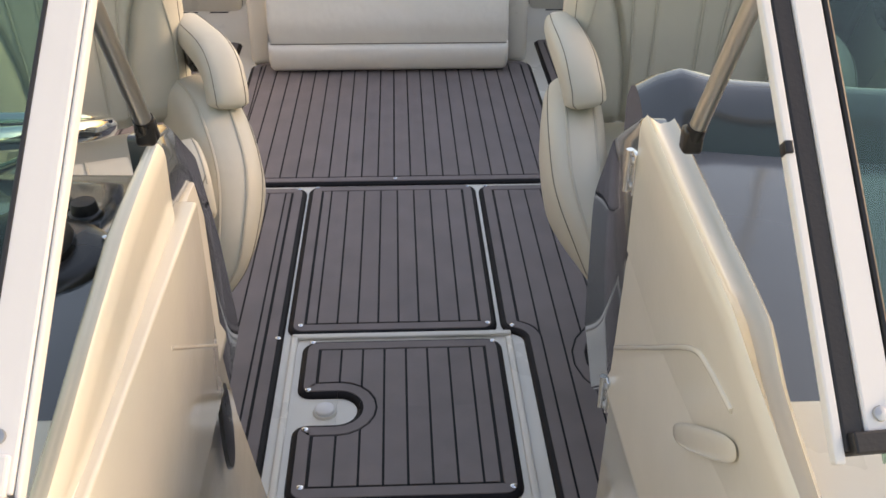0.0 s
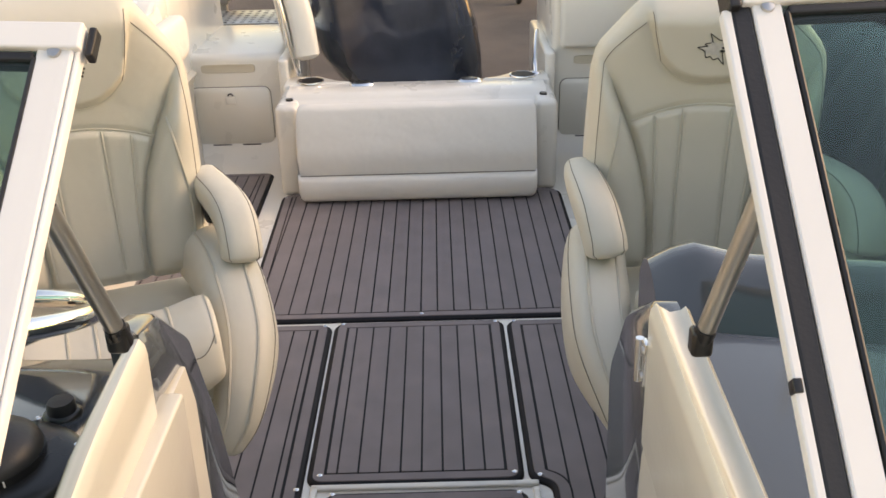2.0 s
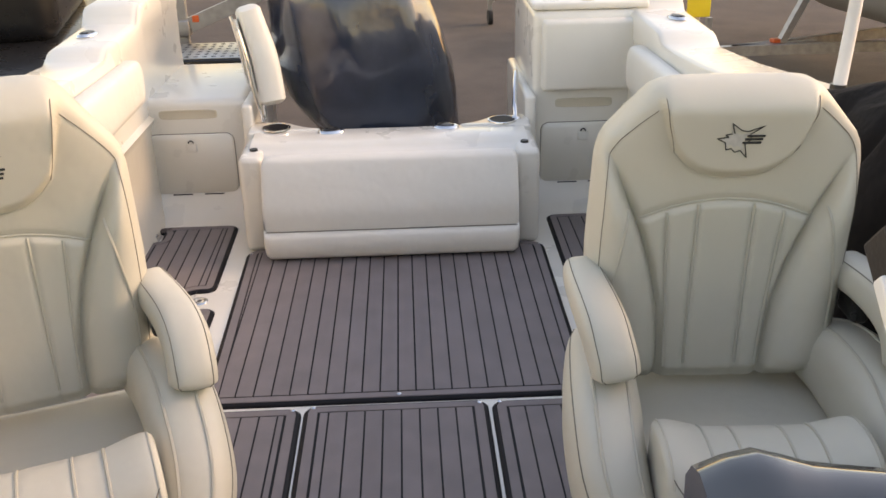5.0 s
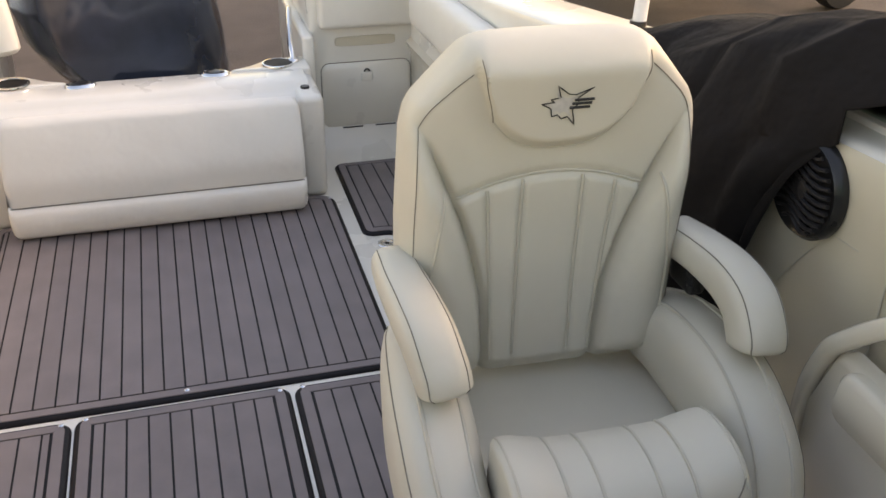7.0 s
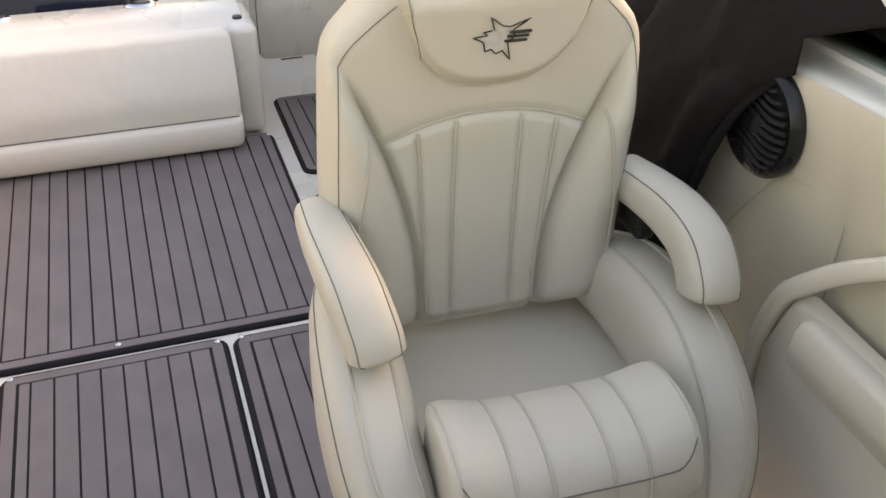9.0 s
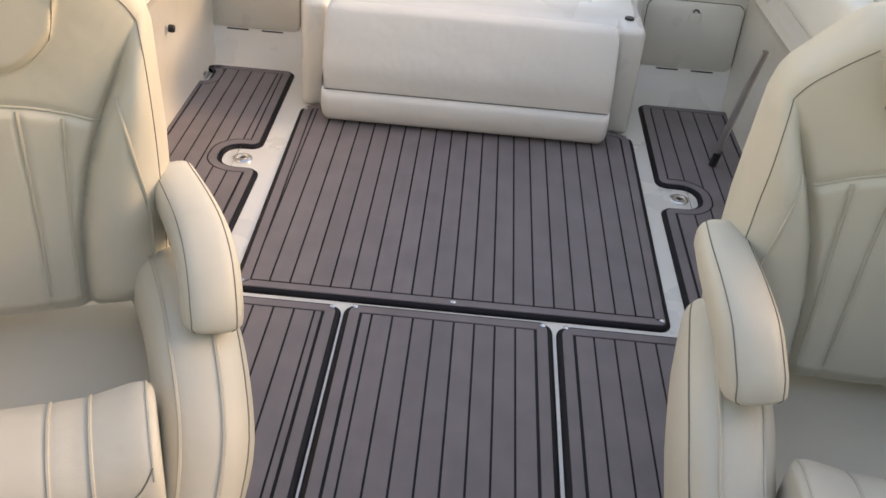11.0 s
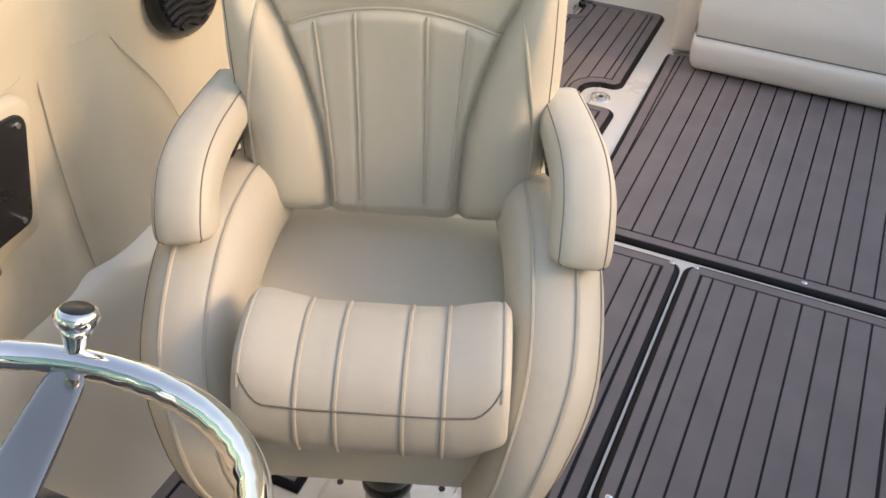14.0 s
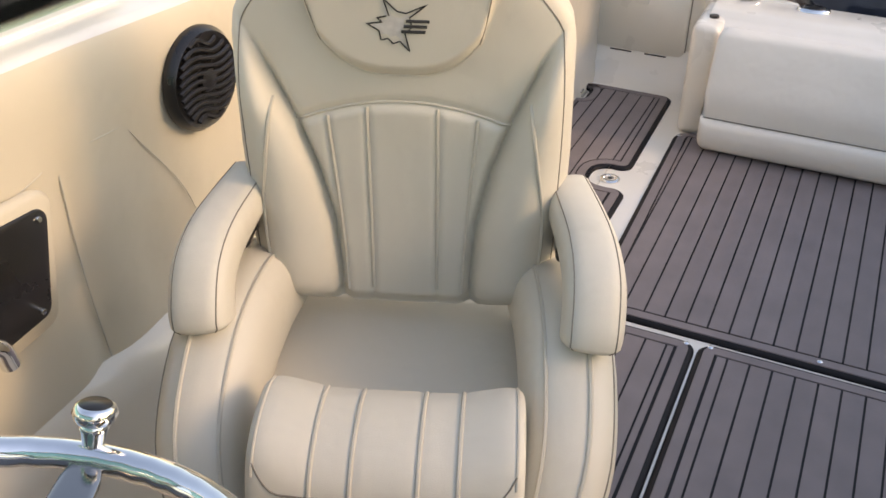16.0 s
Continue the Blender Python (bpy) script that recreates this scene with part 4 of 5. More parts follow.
# black canvas cover lying over the gunwale
cv = root("canvas_cover", (0, 0, 0), "black canvas cover bundled over the gunwale, hanging inside", "cover")
rows = []
NY = 130
for i in range(NY):
    y = -0.925 + 0.80 * i / (NY - 1)
    x, z = gun_x(y), gun_z(y)
    top = lerp_table(y, [-0.925, -0.88, -0.80, -0.6, -0.35, -0.22, -0.15, -0.125], [0.058, 0.095, 0.130, 0.118, 0.040, 0.014, 0.006, 0.003])
    hang = lerp_table(y, [-0.925, -0.91, -0.88, -0.845, -0.81, -0.77, -0.70, -0.35, -0.22, -0.15, -0.125], [0.0, 0.01, 0.06, 0.16, 0.29, 0.44, 0.52, 0.52, 0.46, 0.38, 0.30])
    belly = 0.10 * smooth(-0.90, -0.65, y) * (1 - smooth(-0.30, -0.125, y))
    prof = []
    for k in range(15):
        u = k / 14
        prof.append((x - 0.012 - belly * math.sin(math.pi * (1 - u)) * 0.8 - 0.035 * smooth(-0.925, -0.86, y), z - hang * (1 - u) - 0.004))
    prof += [(x - 0.01, z + 0.01 + top * 0.5), (x + 0.05, z + 0.012 + top), (x + 0.12, z + 0.012 + top * 1.25), (x + 0.20, z + 0.012 + top * 1.3), (x + 0.25, z - 0.03), (x + 0.26, z - 0.3), (x + 0.25, z - 0.6)]
    ring = []
    for k, (px, pz) in enumerate(prof):
        f = 0.020 * math.sin(y * 13 + k * 0.35) + 0.010 * math.sin(y * 27 - k * 0.5 + 1) + 0.004 * math.sin(k * 0.9 + y * 45)
        f *= smooth(-0.925, -0.80, y) * (0.25 + 0.75 * min(1, hang / 0.3))
        ring.append(Vector((XC + px - abs(f) * (1.2 if k < 16 else 0), y + 0.4 * f - 1.3 * min(0.20, max(0, px - x)) * (1 - smooth(-0.7, -0.2, y)), pz + (f * 0.6 + 0.010 if k >= 15 and k < 19 else 0))))
    rows.append(ring)
cov = part("cloth", loft(rows, closed=False), CLOTH, cv)
sd = cov.modifiers.new("thick", 'SOLIDIFY')
sd.thickness = 0.004
for (x, y, z) in ((XC + 0.880, -0.70, 0.70), (XC + 1.000, -0.86, 0.955)):
    part("snap", lathe([(0.008, 0), (0.007, 0.004), (0.0001, 0.005)], 10, m=Matrix.Rotation(-math.pi / 2, 4, 'Y'), at=(x, y, z)), CHROME, cv)

# small fittings aft
pg = root("wall_plug", Matrix.Translation((-0.972, 0.955, 0.262)) @ Matrix.Rotation(math.pi / 2, 4, 'Y'), "small black round plug on the side wall", "plug")
part("cap", lathe([(0.013, -0.01), (0.013, 0.004), (0.010, 0.008), (0.0001, 0.009)], 16), BLACK, pg)
pt = root("prop_tube", (0.797, 0.874, 0.0), "grey metal prop tube standing on the side mat", "tube")
part("tube", tube([(0, 0, 0.03), (0.05, -0.065, 0.42)], 0.011, 12), ALU, pt)
part("end_cap", tube([(0, 0, 0.0), (0.006, -0.008, 0.05)], 0.013, 12), RUBBER, pt)


# ---- consoles and walkway ----
def console(sx, label):
    """Moulded console beside the walkway; sx is -1 for the helm."""
    e = root("console", (0, 0, 0), label, "console", "consoles")
    xi = (-0.218 if sx < 0 else 0.268)
    X = lambda d: xi + sx * d
    # walkway wall: cream lower wall, leaning out slightly at the top
    prof = [(0.0, SINK), (0.004, 0.45), (0.004, 0.60), (-0.006, 0.612), (-0.006, 0.625), (0.0, 0.64), (0.0, 0.80), (0.006, 0.845), (0.05, 0.86)]
    rings = []
    for f in np.linspace(0, 1, 9):
        aft = lambda z: lerp_table(z, [0.0, 0.1, 0.46, 0.60, 0.86], [-1.42, -1.45, -1.62, -1.66, -1.665] if sx < 0 else [-1.76, -1.765, -1.77, -1.775, -1.79])
        yy = lambda z: -2.75 + f * (aft(z) + 2.75)
        rings.append([Vector((X(d), yy(z), z)) for d, z in prof] + [Vector((X(0.07), yy(0.86), 0.86)), Vector((X(0.07), yy(0.0), SINK))])
    part("wall", loft(rings), CREAMGEL, e)
    # coaming ridge on the wall
    rings = []
    ys = [-1.79, -1.90, -1.95, -2.07, -2.14, -2.24, -2.5] if sx < 0 else [-1.79, -1.88, -1.945, -2.085, -2.14, -2.24, -2.5]
    zs = [0.954, 0.948, 0.944, 0.926, 0.908, 0.880, 0.858] if sx < 0 else [0.978, 0.966, 0.956, 0.942, 0.925, 0.905, 0.876]
    ins = [0.0, -0.002, -0.003, -0.006, -0.006, -0.004, 0.0] if sx < 0 else [-0.004, -0.003, -0.002, -0.001, 0.0, 0.0, 0.0]
    outs = [0.022, 0.022, 0.022, 0.017, 0.017, 0.020, 0.03] if sx < 0 else [0.036, 0.038, 0.040, 0.041, 0.036, 0.034, 0.03]
    for y in np.linspace(-1.79, -2.5, 40):
        z, a, o = (float(np.interp(-y, [-k for k in ys], tab)) for tab in (zs, ins, outs))
        dr = lerp_table(y, [-2.5, -2.24, -2.05, -1.88, -1.79], [0.0, 0.020, 0.006, 0.004, 0.002]) if sx > 0 else 0.0
        prof_c = [(a + 0.002, z - 0.16), (a + 0.001, z - 0.06), (a, z - 0.016), (a + 0.0015, z - 0.006), (a + 0.006, z), (a + 0.010, z - (0.003 + 0.3 * dr) * (sx > 0)), ((a + o) / 2, z - (0.007 + dr) * (sx > 0) - 0.001), (o - 0.010, z - (0.005 + dr) * (sx > 0) - 0.001), (o - 0.006, z - 0.002 - dr), (o - 0.0015, z - 0.007 - dr), (o, z - 0.016 - dr), (o + 0.004, z - 0.10 - dr)]
        rings.append([Vector((X(dx), y, zz)) for dx, zz in prof_c])
    part("coaming", loft(rings), CREAMGEL, e)
    # glossy grey aft edge of the wall
    if sx < 0:
        edge = rounded([(-1.79, 0.962, 0.005), (-1.785, 0.86, 0.005), (-1.668, 0.845, 0.005), (-1.685, 0.62, 0.01), (-1.680, 0.480, 0.008), (-1.500, 0.520, 0.01), (-1.555, 0.71, 0.10), (-1.625, 0.865, 0.05), (-1.72, 0.945, 0.04)])
    else:
        edge = rounded([(-1.79, 0.950, 0.01), (-1.783, 0.62, 0.01), (-1.66, 0.51, 0.01), (-1.575, 0.57, 0.02), (-1.553, 0.765, 0.08), (-1.63, 0.882, 0.04), (-1.735, 0.952, 0.03)])
    b = prism(edge, -0.014, 0.014, 0.006)
    ed = part("edge_panel", b, GREY, e, "glossy dark grey moulded edge")
    ed.matrix_basis = Matrix.Translation((X(0.022), 0, 0)) @ Matrix(((0, 0, -1 if sx > 0 else 1, 0), (1, 0, 0, 0), (0, 1, 0, 0), (0, 0, 0, 1)))
    # dash top and body; the companion side has a raised hood over a recessed panel
    rings = []
    for d in np.linspace(0.03, 0.80, 34):
        if sx > 0:
            yo = -0.25 * (d - 0.03) * (1 - 0.5 * d)
            up = 0.010 * math.exp(-((d - 0.080) / 0.028) ** 2) - 0.016 * (1 - smooth(0.03, 0.065, d))
            prof_d = [(-2.36, 0.86, 0), (-2.12, 0.87, 0), (-1.90, 0.890, 0), (-1.730, 0.902, 0), (-1.706, 0.903, 0), (-1.702, 0.897, 0), (-1.698, 0.903, 0), (-1.690, 0.912, 0.3), (-1.668, 0.940, 0.8),
                      (-1.648, 0.955, 1), (-1.626, 0.960, 1), (-1.604, 0.952, 1), (-1.590, 0.925, 0.6), (-1.595, 0.86, 0), (-1.60, 0.78, 0), (-1.63, 0.70, 0), (-1.68, 0.62, 0), (-2.36, 0.62, 0)]
            rings.append([Vector((X(d), y + (yo if y > -1.95 else 0), z + up * k)) for y, z, k in prof_d])
        else:
            hump = 0.012 * math.exp(-((d - 0.32) / 0.22) ** 2)
            rings.append([Vector((X(d), y - 0.03 * d, z + (hump if k in (2, 3, 4) else 0))) for k, (y, z) in enumerate(
                ((-2.36, 0.86), (-2.12, 0.87), (-1.90, 0.884), (-1.74, 0.880), (-1.65, 0.846), (-1.595, 0.82), (-1.60, 0.78), (-1.63, 0.70), (-1.68, 0.62), (-2.36, 0.62)))])
    part("dash", loft(rings), GREY, e, "glossy dark grey dashboard top")
    part("body", box((min(X(0.07), X(0.80)), -2.36, SINK), (max(X(0.07), X(0.80)), -1.72, 0.64), 0.02), CREAMGEL, e)
    # foredeck strip under the windscreen
    inner = -0.005 if sx < 0 else 0.012
    part("deck", box((min(X(inner), X(0.72)), -2.72, 0.80), (max(X(inner), X(0.72)), -2.108, 0.873), 0.006, 3), GEL, e)
    return e


cl = console(-1, "cream and dark grey helm console beside the walkway")
cr = console(1, "cream and dark grey companion console beside the walkway")
part("inset_ledge", box((-0.262, -2.26, 0.60), (-0.203, -1.748, 0.866), 0.004), CREAMGEL, cl)
part("catch", loft([sring((-0.2125 + h, -1.735, 0.53), (0, 0.028 * f, 0), (0, 0, 0.070 * f), 2.2, 24) for h, f in ((0, 1), (0.005, 0.96), (0.006, 0.6))]), BLACK, cl, "black oval door catch")
rec = [sring((0.2665 - h, -2.087, 0.811), (0, -0.064 * f, 0.048 * f), (0, 0.007 * f, 0.009 * f), 3, 32) for h, f in ((0, 1.06), (0.0012, 0.98), (0.0022, 0.86), (0.0024, 0.5))]
part("finger_recess", loft(rec), CREAMGEL, cr)
crease = spline([(0.2680, -1.785, 0.680), (0.2675, -1.921, 0.783), (0.2675, -2.027, 0.862), (0.2680, -2.072, 0.876), (0.2685, -2.129, 0.880)], 24)
part("moulding_line", tube(crease, 0.0028, 8), CREAMGEL, cr)
crease = spline([(-0.2040, -1.752, 0.672), (-0.2040, -1.817, 0.720), (-0.2040, -1.932, 0.804)], 14)
part("moulding_line", tube(crease, 0.0025, 8), CREAMGEL, cl)

for z, ln in ((0.912, 0.024), (0.612, 0.023)):
    h = root("hinge", (0.264, -1.786, z), "chrome hinge on the walkway wall edge", "hinge", "walkway hinges")
    part("leaf", box((-0.003, -0.010, -ln), (0.002, 0.004, ln), 0.001), CHROME, h)
    part("knuckle", lathe([(0.0045, -ln), (0.0045, ln)], 12, at=(-0.005, 0.004, 0)), CHROME, h)
    for k in (-0.6, 0.6):
        part("screw", lathe([(0.005, 0), (0.0045, 0.002), (0.0001, 0.003)], 8, m=Matrix.Rotation(-math.pi / 2, 4, 'Y'), at=(-0.003, -0.005, k * ln)), ALU, h)

# compass and dash knob on the helm
cp = root("compass", pose(-0.324, -1.897, 0.886, 4, 0, 0), "black domed dash compass with a numbered card", "compass")
part("base", loft([sring((0, 0, h), (a, 0, 0), (0, a * 0.9, 0), 2, 36) for h, a in ((-0.03, 0.072), (0.0, 0.072), (0.007, 0.066), (0.009, 0.052))]), BLACK, cp)
part("housing", lathe([(0.053, 0.004), (0.053, 0.018), (0.049, 0.028), (0.040, 0.037), (0.022, 0.044), (0.0001, 0.046)], 32, m=Matrix.Scale(0.86, 4), at=(-0.010, 0.004, 0)), RUBBER, cp)
part("card", lathe([(0.0540, 0.009), (0.0535, 0.019)], 32, m=Matrix.Scale(0.86, 4), at=(-0.010, 0.004, 0)), BLACK, cp)
text_on(cp, "150", 0.014, pose(0.006, -0.0405, 0.0225, 55, 0, 20), WHITE)
for k in range(9):
    a = radians(-120 + 8 * k)
    part("tick", box((-0.0006, 0, -0.003), (0.0006, 0.0012, 0.003), m=Matrix.Translation((0.0470 * math.cos(a) - 0.010, 0.0470 * math.sin(a) + 0.004, 0.013))), WHITE, cp)
for k in range(3):
    a = radians(20 + 60 * k)
    part("screw", lathe([(0.004, 0.006), (0.003, 0.010), (0.0001, 0.0104)], 8, at=(0.064 * math.cos(a), 0.060 * math.sin(a), 0)), CHROME, cp)
dk = root("dash_knob", (-0.302, -1.812, 0.884), "black round knob on the dash", "knob")
part("collar", lathe([(0.0185, -0.01), (0.0185, 0.003), (0.015, 0.006)], 20), BLACK, dk)
part("knob", lathe([(0.014, 0.004), (0.0135, 0.012), (0.012, 0.017), (0.0001, 0.018)], 20), RUBBER, dk)

# steering wheel
WT = radians(20)
sw = root("steering_wheel", Matrix.Translation((-0.484, -1.677, 0.921)) @ Matrix.Rotation(-WT, 4, 'X') @ Matrix.Scale(0.90, 4), "polished stainless steering wheel with a spinner knob", "steering wheel")
R = 0.188
ang = np.linspace(0, 2 * math.pi, 97)[:-1]
rings = []
for a in ang:
    o = Vector((math.cos(a), math.sin(a), 0))
    rings.append([o * (R + 0.0132 * math.cos(t) - (0.0022 * (0.5 + 0.5 * math.cos(a * 44)) if math.cos(t) < -0.2 else 0)) + Vector((0, 0, 0.0132 * math.sin(t))) for t in np.linspace(0, 2 * math.pi, 14, endpoint=False)])
part("rim", loft(rings + rings[:1], caps=False), CHROME, sw)
for a in (111, 231, 351):
    d = Vector((math.cos(radians(a)), math.sin(radians(a)), 0))
    n_ = Vector((-d.y, d.x, 0))
    sec = []
    for s_, z_, w_, h_ in ((0.03, -0.055, 0.024, 0.006), (0.06, -0.05, 0.023, 0.006), (0.12, -0.028, 0.020, 0.005), (0.165, -0.010, 0.017, 0.005), (0.178, -0.005, 0.013, 0.005), (0.186, -0.002, 0.010, 0.005)):
        sec.append(sring(d * s_ + Vector((0, 0, z_)), n_ * w_, Vector((0, 0, h_)), 5, 16))
    part("spoke", loft(sec), SPOKE, sw, "polished steel spoke")
part("hub", lathe([(0.045, -0.075), (0.048, -0.055), (0.042, -0.042), (0.025, -0.036), (0.0001, -0.034)], 28), CHROME, sw)
part("shaft", lathe([(0.025, -0.24), (0.025, -0.07)], 16), BLACK, sw)
ka = radians(111)
kp = (R * math.cos(ka), R * math.sin(ka), 0)
kb = part("knob", lathe([(0.010, 0.008), (0.0105, 0.016), (0.014, 0.030), (0.0155, 0.034), (0.014, 0.037), (0.020, 0.041), (0.0225, 0.049), (0.020, 0.056), (0.017, 0.058)], 24, at=kp, m=Matrix.Scale(0.84, 4)), CHROME, sw)
part("knob_cap", lathe([(0.017, 0.0575), (0.015, 0.0595), (0.0001, 0.060)], 24, at=kp, m=Matrix.Scale(0.84, 4)), BLACK, kb)


# ---- windscreen ----
def bar(a, c, wide, thick, up, name, mat, parent, bev=0.0018):
    """Straight bar from a to c, wide across, thick along up."""
    a, c, up = Vector(a), Vector(c), Vector(up)
    t = (c - a).normalized()
    s_ = t.cross(up).normalized()
    u = s_.cross(t).normalized()
    own = box((-wide / 2, 0, -thick / 2), (wide / 2, (c - a).length, thick / 2), bev, 2)
    own.transform(Matrix((s_, t, u)).transposed().to_4x4())
    own.transform(Matrix.Translation(a))
    return part(name, own, mat, parent, smooth=False)


def windscreen(sx, label):
    e = root("windscreen", (0, 0, 0), label, "windscreen", "windscreens")
    if sx < 0:
        bi, ti = Vector((-0.224, -2.255, 0.945)), Vector((-0.199, -1.905, 1.262))
    else:
        bi, ti = Vector((0.313, -2.255, 0.945)), Vector((0.300, -1.900, 1.280))
    bo, to = Vector((XC + sx * 1.02, -2.20, 0.945)), Vector((XC + sx * 0.98, -1.88, 1.29))
    up = (ti - bi).cross(Vector((1, 0, 0))).normalized()
    if up.z < 0:
        up = -up
    ln = (ti - bi).normalized()
    foot = 1 if sx > 0 else 0
    bar(bi - ln * (0.004 - 0.022 * foot), ti + ln * 0.002, 0.021 if sx > 0 else 0.026, 0.014, up, "inner_bar", ALUW, e)
    gx = 0.0178 if sx > 0 else 0.0155
    bar(bi + Vector((-sx * gx, 0, 0)) - ln * (0.008 - 0.016 * foot), ti + Vector((-sx * gx, 0, 0)) + ln * 0.004, 0.0142 if sx > 0 else 0.004, 0.011, up, "gasket", RUBBER if sx > 0 else ALUW, e)
    if sx > 0:
        bar(bi + Vector((-sx * 0.0280, 0, 0)), ti + Vector((-sx * 0.0280, 0, 0)) - ln * 0.012, 0.007, 0.010, up, "outer_lip", ALUW, e)
    bar(ti + Vector((-sx * 0.018, 0, 0)), to, 0.022, 0.022, up, "top_bar", ALUW, e)
    bar(bi + Vector((sx * (-0.010 + 0.0205 * foot), 0, 0)) + ln * (0.006 + 0.025 * foot), bo + ln * (0.006 + 0.025 * foot), 0.026, 0.022, up, "bottom_bar", ALUW, e)
    bar(bi + Vector((-sx * 0.022, 0, 0)) - ln * (0.014 - 0.026 * foot), bo - ln * (0.014 - 0.026 * foot), 0.014, 0.026, up, "sill_gasket", RUBBER, e)
    bar(ti + Vector((sx * 0.014, 0, 0)) - ln * 0.015, to - ln * 0.015, 0.007, 0.017, up, "pane_gasket", RUBBER, e)
    bar(bi + Vector((sx * 0.0135, 0, 0)), ti + Vector((sx * 0.0135, 0, 0)) - ln * 0.015, 0.004, 0.016, up, "pane_gasket", RUBBER, e)
    bar(ti + Vector((-sx * 0.023, 0, 0)) - ln * 0.014, ti + Vector((-sx * 0.023, 0, 0)) + ln * 0.010, 0.009 if sx > 0 else 0.006, 0.024 if sx > 0 else 0.012, up, "corner_cap", RUBBER, e)
    b = bmesh.new()
    vs = [b.verts.new(p) for p in (bi, bo, to, ti)]
    b.faces.new(vs)
    r = bmesh.ops.extrude_face_region(b, geom=b.faces[:])
    bmesh.ops.translate(b, verts=[v for v in r["geom"] if isinstance(v, bmesh.types.BMVert)], vec=up * 0.005)
    gl = part("pane", b, GLASS, e, "green-tinted glass pane", smooth=False)
    gl.visible_shadow = False
    # side return along the gunwale
    so, sb = Vector((XC + sx * 1.115, -0.80, 0.975)), Vector((XC + sx * 1.115, -0.76, 0.905))
    bb = Vector((XC + sx * 1.06, -2.0, 0.955))
    bar(bb, sb, 0.030, 0.05, (0, 0, 1), "side_sill", ALUW, e)
    bar(to, so, 0.028, 0.026, (sx, 0, 0.2), "side_top", ALUW, e)
    b = bmesh.new()
    vs = [b.verts.new(p) for p in (bb, sb, so, to)]
    b.faces.new(vs)
    r = bmesh.ops.extrude_face_region(b, geom=b.faces[:])
    bmesh.ops.translate(b, verts=[v for v in r["geom"] if isinstance(v, bmesh.types.BMVert)], vec=(sx * 0.005, 0, 0))
    gl = part("side_pane", b, GLASS, e, "green-tinted glass pane", smooth=False)
    gl.visible_shadow = False
    for p in (bi + ln * 0.030, ti - ln * 0.012):
        m = Matrix.Translation(p + up * 0.0072) @ up.to_track_quat('Z', 'Y').to_matrix().to_4x4()
        part("screw", lathe([(0.005, 0), (0.0045, 0.002), (0.0001, 0.003)], 12, m=m), ALU, e)
    return e


def lip_catch(parent):
    """Small black catch on the companion screen's outer lip."""
    at = Vector((0.313, -2.255, 0.945)).lerp(Vector((0.300, -1.900, 1.280)), 0.42) + Vector((-0.0295, 0, 0.003))
    part("catch", box((-0.003, -0.0045, -0.005), (0.003, 0.0045, 0.005), 0.001, m=Matrix.Translation(at) @ Matrix.Rotation(radians(43), 4, 'X')), BLACK, parent, "small black catch")


windscreen(-1, "white-framed tinted windscreen over the helm console")
lip_catch(windscreen(1, "white-framed tinted windscreen with a black gasket over the companion console"))
for sx, foot, head in ((-1, (-0.206, -1.883, 1.012), (-0.215, -1.955, 1.165)), (1, (0.281, -1.907, 1.008), (0.300, -1.965, 1.175))):
    st = root("windscreen_stay", (0, 0, 0), "grey aluminium windscreen stay with black end fittings", "stay", "windscreen stays")
    f, h = Vector(foot), Vector(head)
    part("tube", tube([f, h], 0.0080, 14), ALU, st)
    d = (h - f).normalized()
    part("foot_socket", tube([f - d * 0.012, f + d * 0.012], 0.0092, 14), BLACK, st)
    part("foot_clamp", box((f.x - 0.010, f.y - 0.008, f.z - 0.016), (f.x + 0.008, f.y + 0.010, f.z + 0.008), 0.004), BLACK, st)
    part("head_bracket", tube([h - d * 0.01, h + d * 0.012], 0.008, 12), BLACK, st)

# ---- yard beyond the stern ----
def wheel(parent, at, r=0.1, w=0.05):
    m = Matrix.Translation(at) @ Matrix.Rotation(math.pi / 2, 4, 'Y')
    b = lathe([(r * 0.55, -w / 2), (r * 0.95, -w / 2), (r, -w / 4), (r, w / 4), (r * 0.95, w / 2), (r * 0.55, w / 2)], 28, m=m)
    t = part("tyre", b, TYRE, parent)
    part("rim", lathe([(0.0001, -w / 3), (r * 0.56, -w / 3), (r * 0.56, w / 3), (0.0001, w / 3)], 20, m=m), GALV, t)


def trailer(at, turn, label, length=4.0):
    e = root("boat_trailer", pose(*at, 0, 0, turn), label, "trailer", "boat trailers")
    bar((0, 0, 0.45), (0.75, length, 0.45), 0.06, 0.10, (0, 0, 1), "beam", GALV, e)
    bar((0, 0, 0.45), (-0.75, length, 0.45), 0.06, 0.10, (0, 0, 1), "beam", GALV, e)
    bar((0, -0.9, 0.45), (0, 0.9, 0.45), 0.07, 0.10, (0, 0, 1), "drawbar", GALV, e)
    bar((-0.75, length * 0.8, 0.45), (0.75, length * 0.8, 0.45), 0.06, 0.08, (0, 0, 1), "crossbar", GALV, e)
    bar((0.0, 0.5, 0.45), (0.0, 0.9, 1.25), 0.07, 0.07, (1, 0, 0), "winch_post", GALV, e)
    bar((0.07, -0.3, 0.12), (0.07, -0.3, 0.80), 0.05, 0.05, (1, 0, 0), "jockey_post", GALV, e)
    wheel(e, (0.07, -0.3, 0.1), 0.1, 0.06)
    for sx in (-1, 1):
        wheel(e, (sx * 0.95, length * 0.75, 0.30), 0.30, 0.2)
    part("marker", box((-0.04, 0.42, 0.50), (0.04, 0.50, 0.54), 0.01), ORANGE, e)
    return e


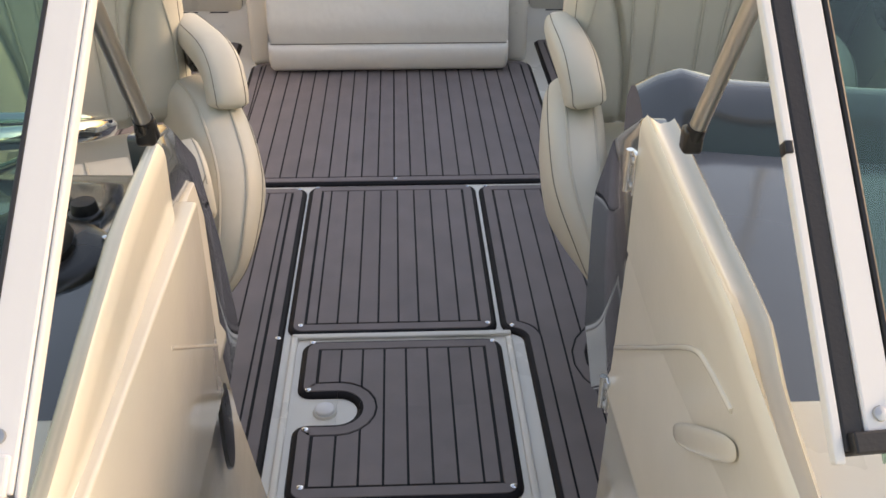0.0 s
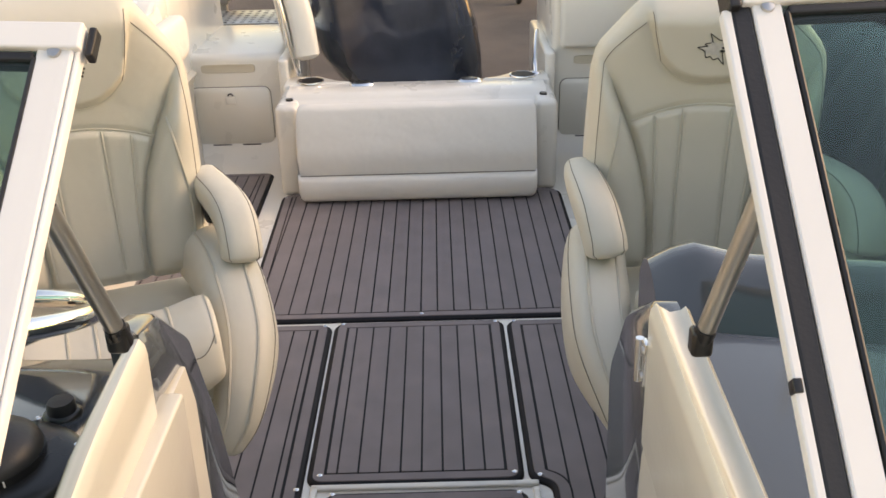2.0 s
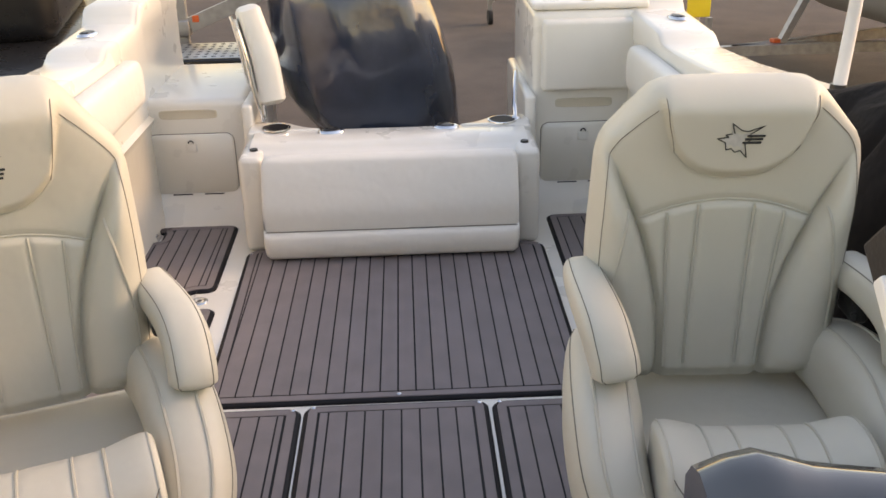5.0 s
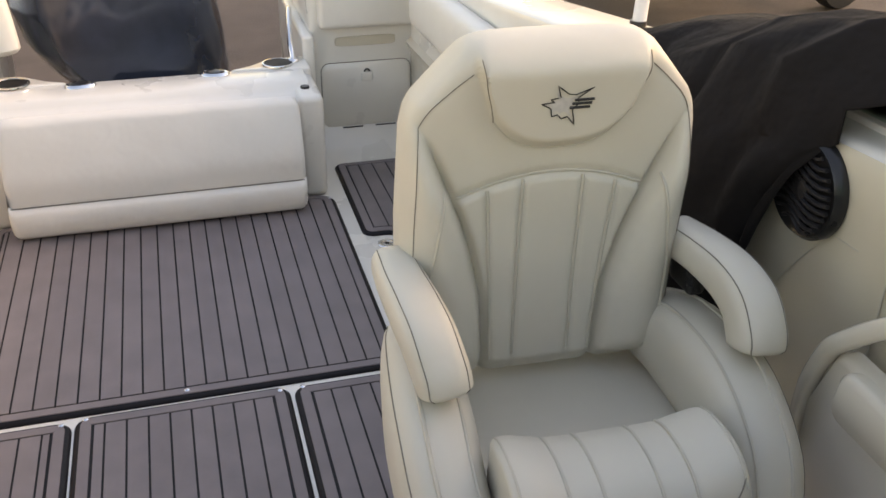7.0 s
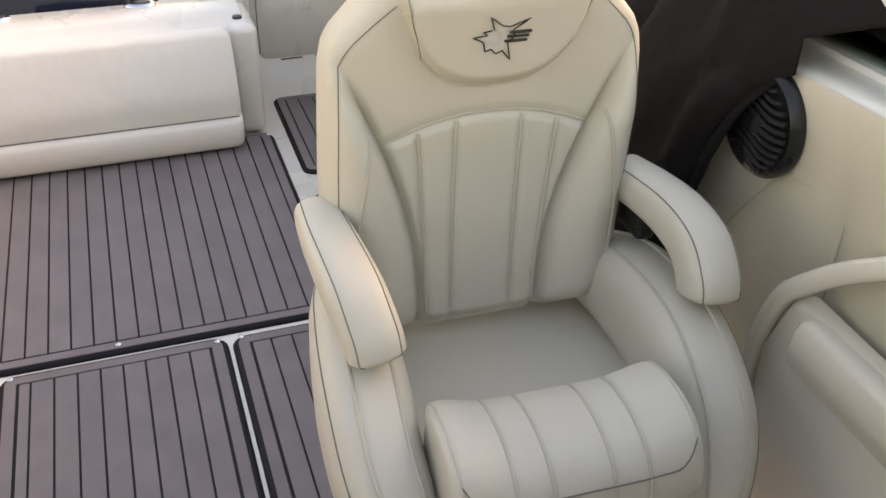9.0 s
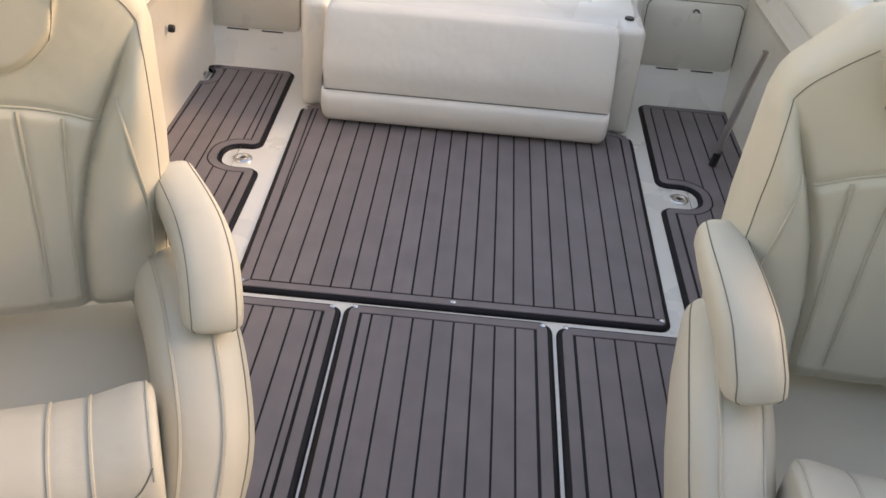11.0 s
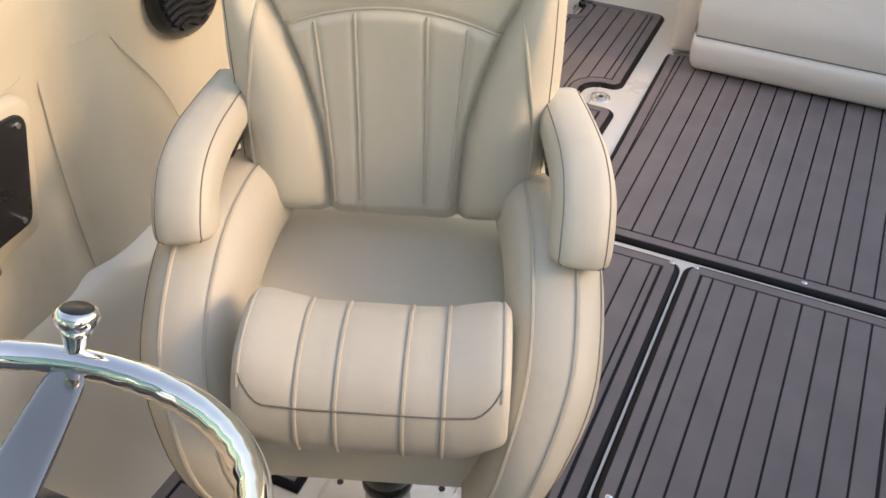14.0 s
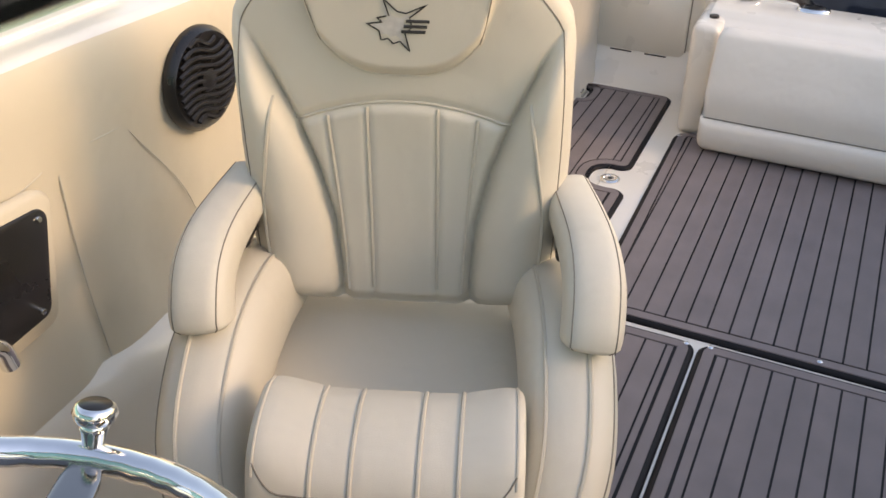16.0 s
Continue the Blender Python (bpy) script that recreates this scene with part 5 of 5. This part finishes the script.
trailer((-1.55, 4.3, -1.05), -150, "galvanised boat trailer with a jockey wheel in the yard", 3.4)
trailer((3.2, 6.8, -1.05), -80, "galvanised boat trailer under the neighbouring boat", 4.6)
trailer((1.12, 11.1, -1.05), 4, "galvanised boat trailer standing behind the motor", 4.0)

# perforated step behind the stern locker
ps = root("perforated_step", (-1.12, 3.22, 0.30), "perforated aluminium step plate in a black frame", "step")
part("frame", box((-0.30, -0.22, -0.05), (0.30, 0.22, 0.0), 0.01), BLACK, ps)
part("plate", box((-0.285, -0.205, 0.0), (0.285, 0.205, 0.008), 0.003), ALU, ps)
for i in range(11):
    for j in range(6):
        h = lathe([(0.014, 0.0082), (0.013, 0.0094), (0.0001, 0.0092)], 10, at=(-0.25 + 0.05 * i, -0.17 + 0.066 * j, 0))
        part("hole", h, BLACK, ps)
bar((-0.26, 0.38, -1.35), (-0.26, 0.38, 0.75), 0.05, 0.05, (1, 0, 0), "post", RUBBER, ps)
bar((-0.18, 0.38, -1.35), (-0.16, 0.38, 0.75), 0.06, 0.05, (1, 0, 0), "post", GALV, ps)
bar((-0.13, 0.38, 0.085), (0.60, 0.38, 0.375), 0.05, 0.085, (0, 0.0, 1), "beam", GALV, ps)
part("clamp", box((-0.215, 0.33, 0.02), (-0.125, 0.43, 0.12), 0.012), GALV, ps)
part("marker", box((-0.105, 0.345, 0.105), (-0.065, 0.352, 0.145), 0.003), ORANGE, ps)
part("hook", tube(spline([(-0.33, 0.38, 0.06), (-0.34, 0.38, 0.16), (-0.335, 0.38, 0.20), (-0.30, 0.38, 0.205)], 12), 0.006, 8), ALUW, ps)
bar((0.24, 0.0, -1.35), (0.24, 0.0, -0.04), 0.05, 0.05, (1, 0, 0), "leg", GALV, ps)
bar((-0.24, 0.0, -1.35), (-0.24, 0.0, -0.04), 0.05, 0.05, (1, 0, 0), "leg", GALV, ps)

# neighbouring boat hull
nb_ = root("neighbour_boat", pose(5.2, 7.6, -1.05, 0, 0, 8), "pale grey hull of a neighbouring boat", "boat")
rings = []
for y, w, z0, z1 in ((-3.0, 0.9, 0.75, 1.5), (-1.5, 1.1, 0.6, 1.5), (0, 1.15, 0.6, 1.55), (1.5, 0.95, 0.65, 1.65), (2.6, 0.5, 0.85, 1.75), (3.1, 0.08, 1.2, 1.8)):
    rings.append([Vector((-w, y, z1)), Vector((-w * 0.95, y, z0 + 0.35)), Vector((-w * 0.7, y, z0 + 0.12)), Vector((0, y, z0)), Vector((w * 0.7, y, z0 + 0.12)), Vector((w * 0.95, y, z0 + 0.35)), Vector((w, y, z1)), Vector((0, y, z1 + 0.06))])
part("hull", loft(rings), HULLGREY, nb_)
bar((-1.15, -3.0, 1.40), (-1.18, 1.4, 1.5), 0.05, 0.05, (0, 0, 1), "rub_rail", GALV, nb_)

# yellow tag by the bait locker
yt = root("yellow_tag", (1.42, 2.15, 0.62), "yellow plastic tag on a stake beyond the gunwale", "tag")
part("tag", box((-0.055, -0.008, 0.0), (0.055, 0.008, 0.17), 0.006), YELLOW, yt)
part("stake", tube([(0, 0.012, -1.67), (0, 0.012, 0.15)], 0.012, 8), GALV, yt)

# dark parked vehicle at the yard's edge
pv = root("parked_vehicle", pose(-3.6, 6.0, -1.05, 0, 0, 10), "dark parked utility vehicle in the yard", "vehicle")
part("body", box((-0.95, -2.2, 0.35), (0.95, 2.2, 1.05), 0.12, 4), BLACK, pv)
part("cabin", box((-0.85, -1.0, 1.0), (0.85, 1.2, 1.7), 0.2, 4), BLACK, pv)
part("bumper", box((-0.96, -2.32, 0.40), (0.96, -2.15, 0.62), 0.04), GALV, pv)
for sx in (-1, 1):
    for y in (-1.4, 1.4):
        wheel(pv, (sx * 0.88, y, 0.33), 0.33, 0.22)
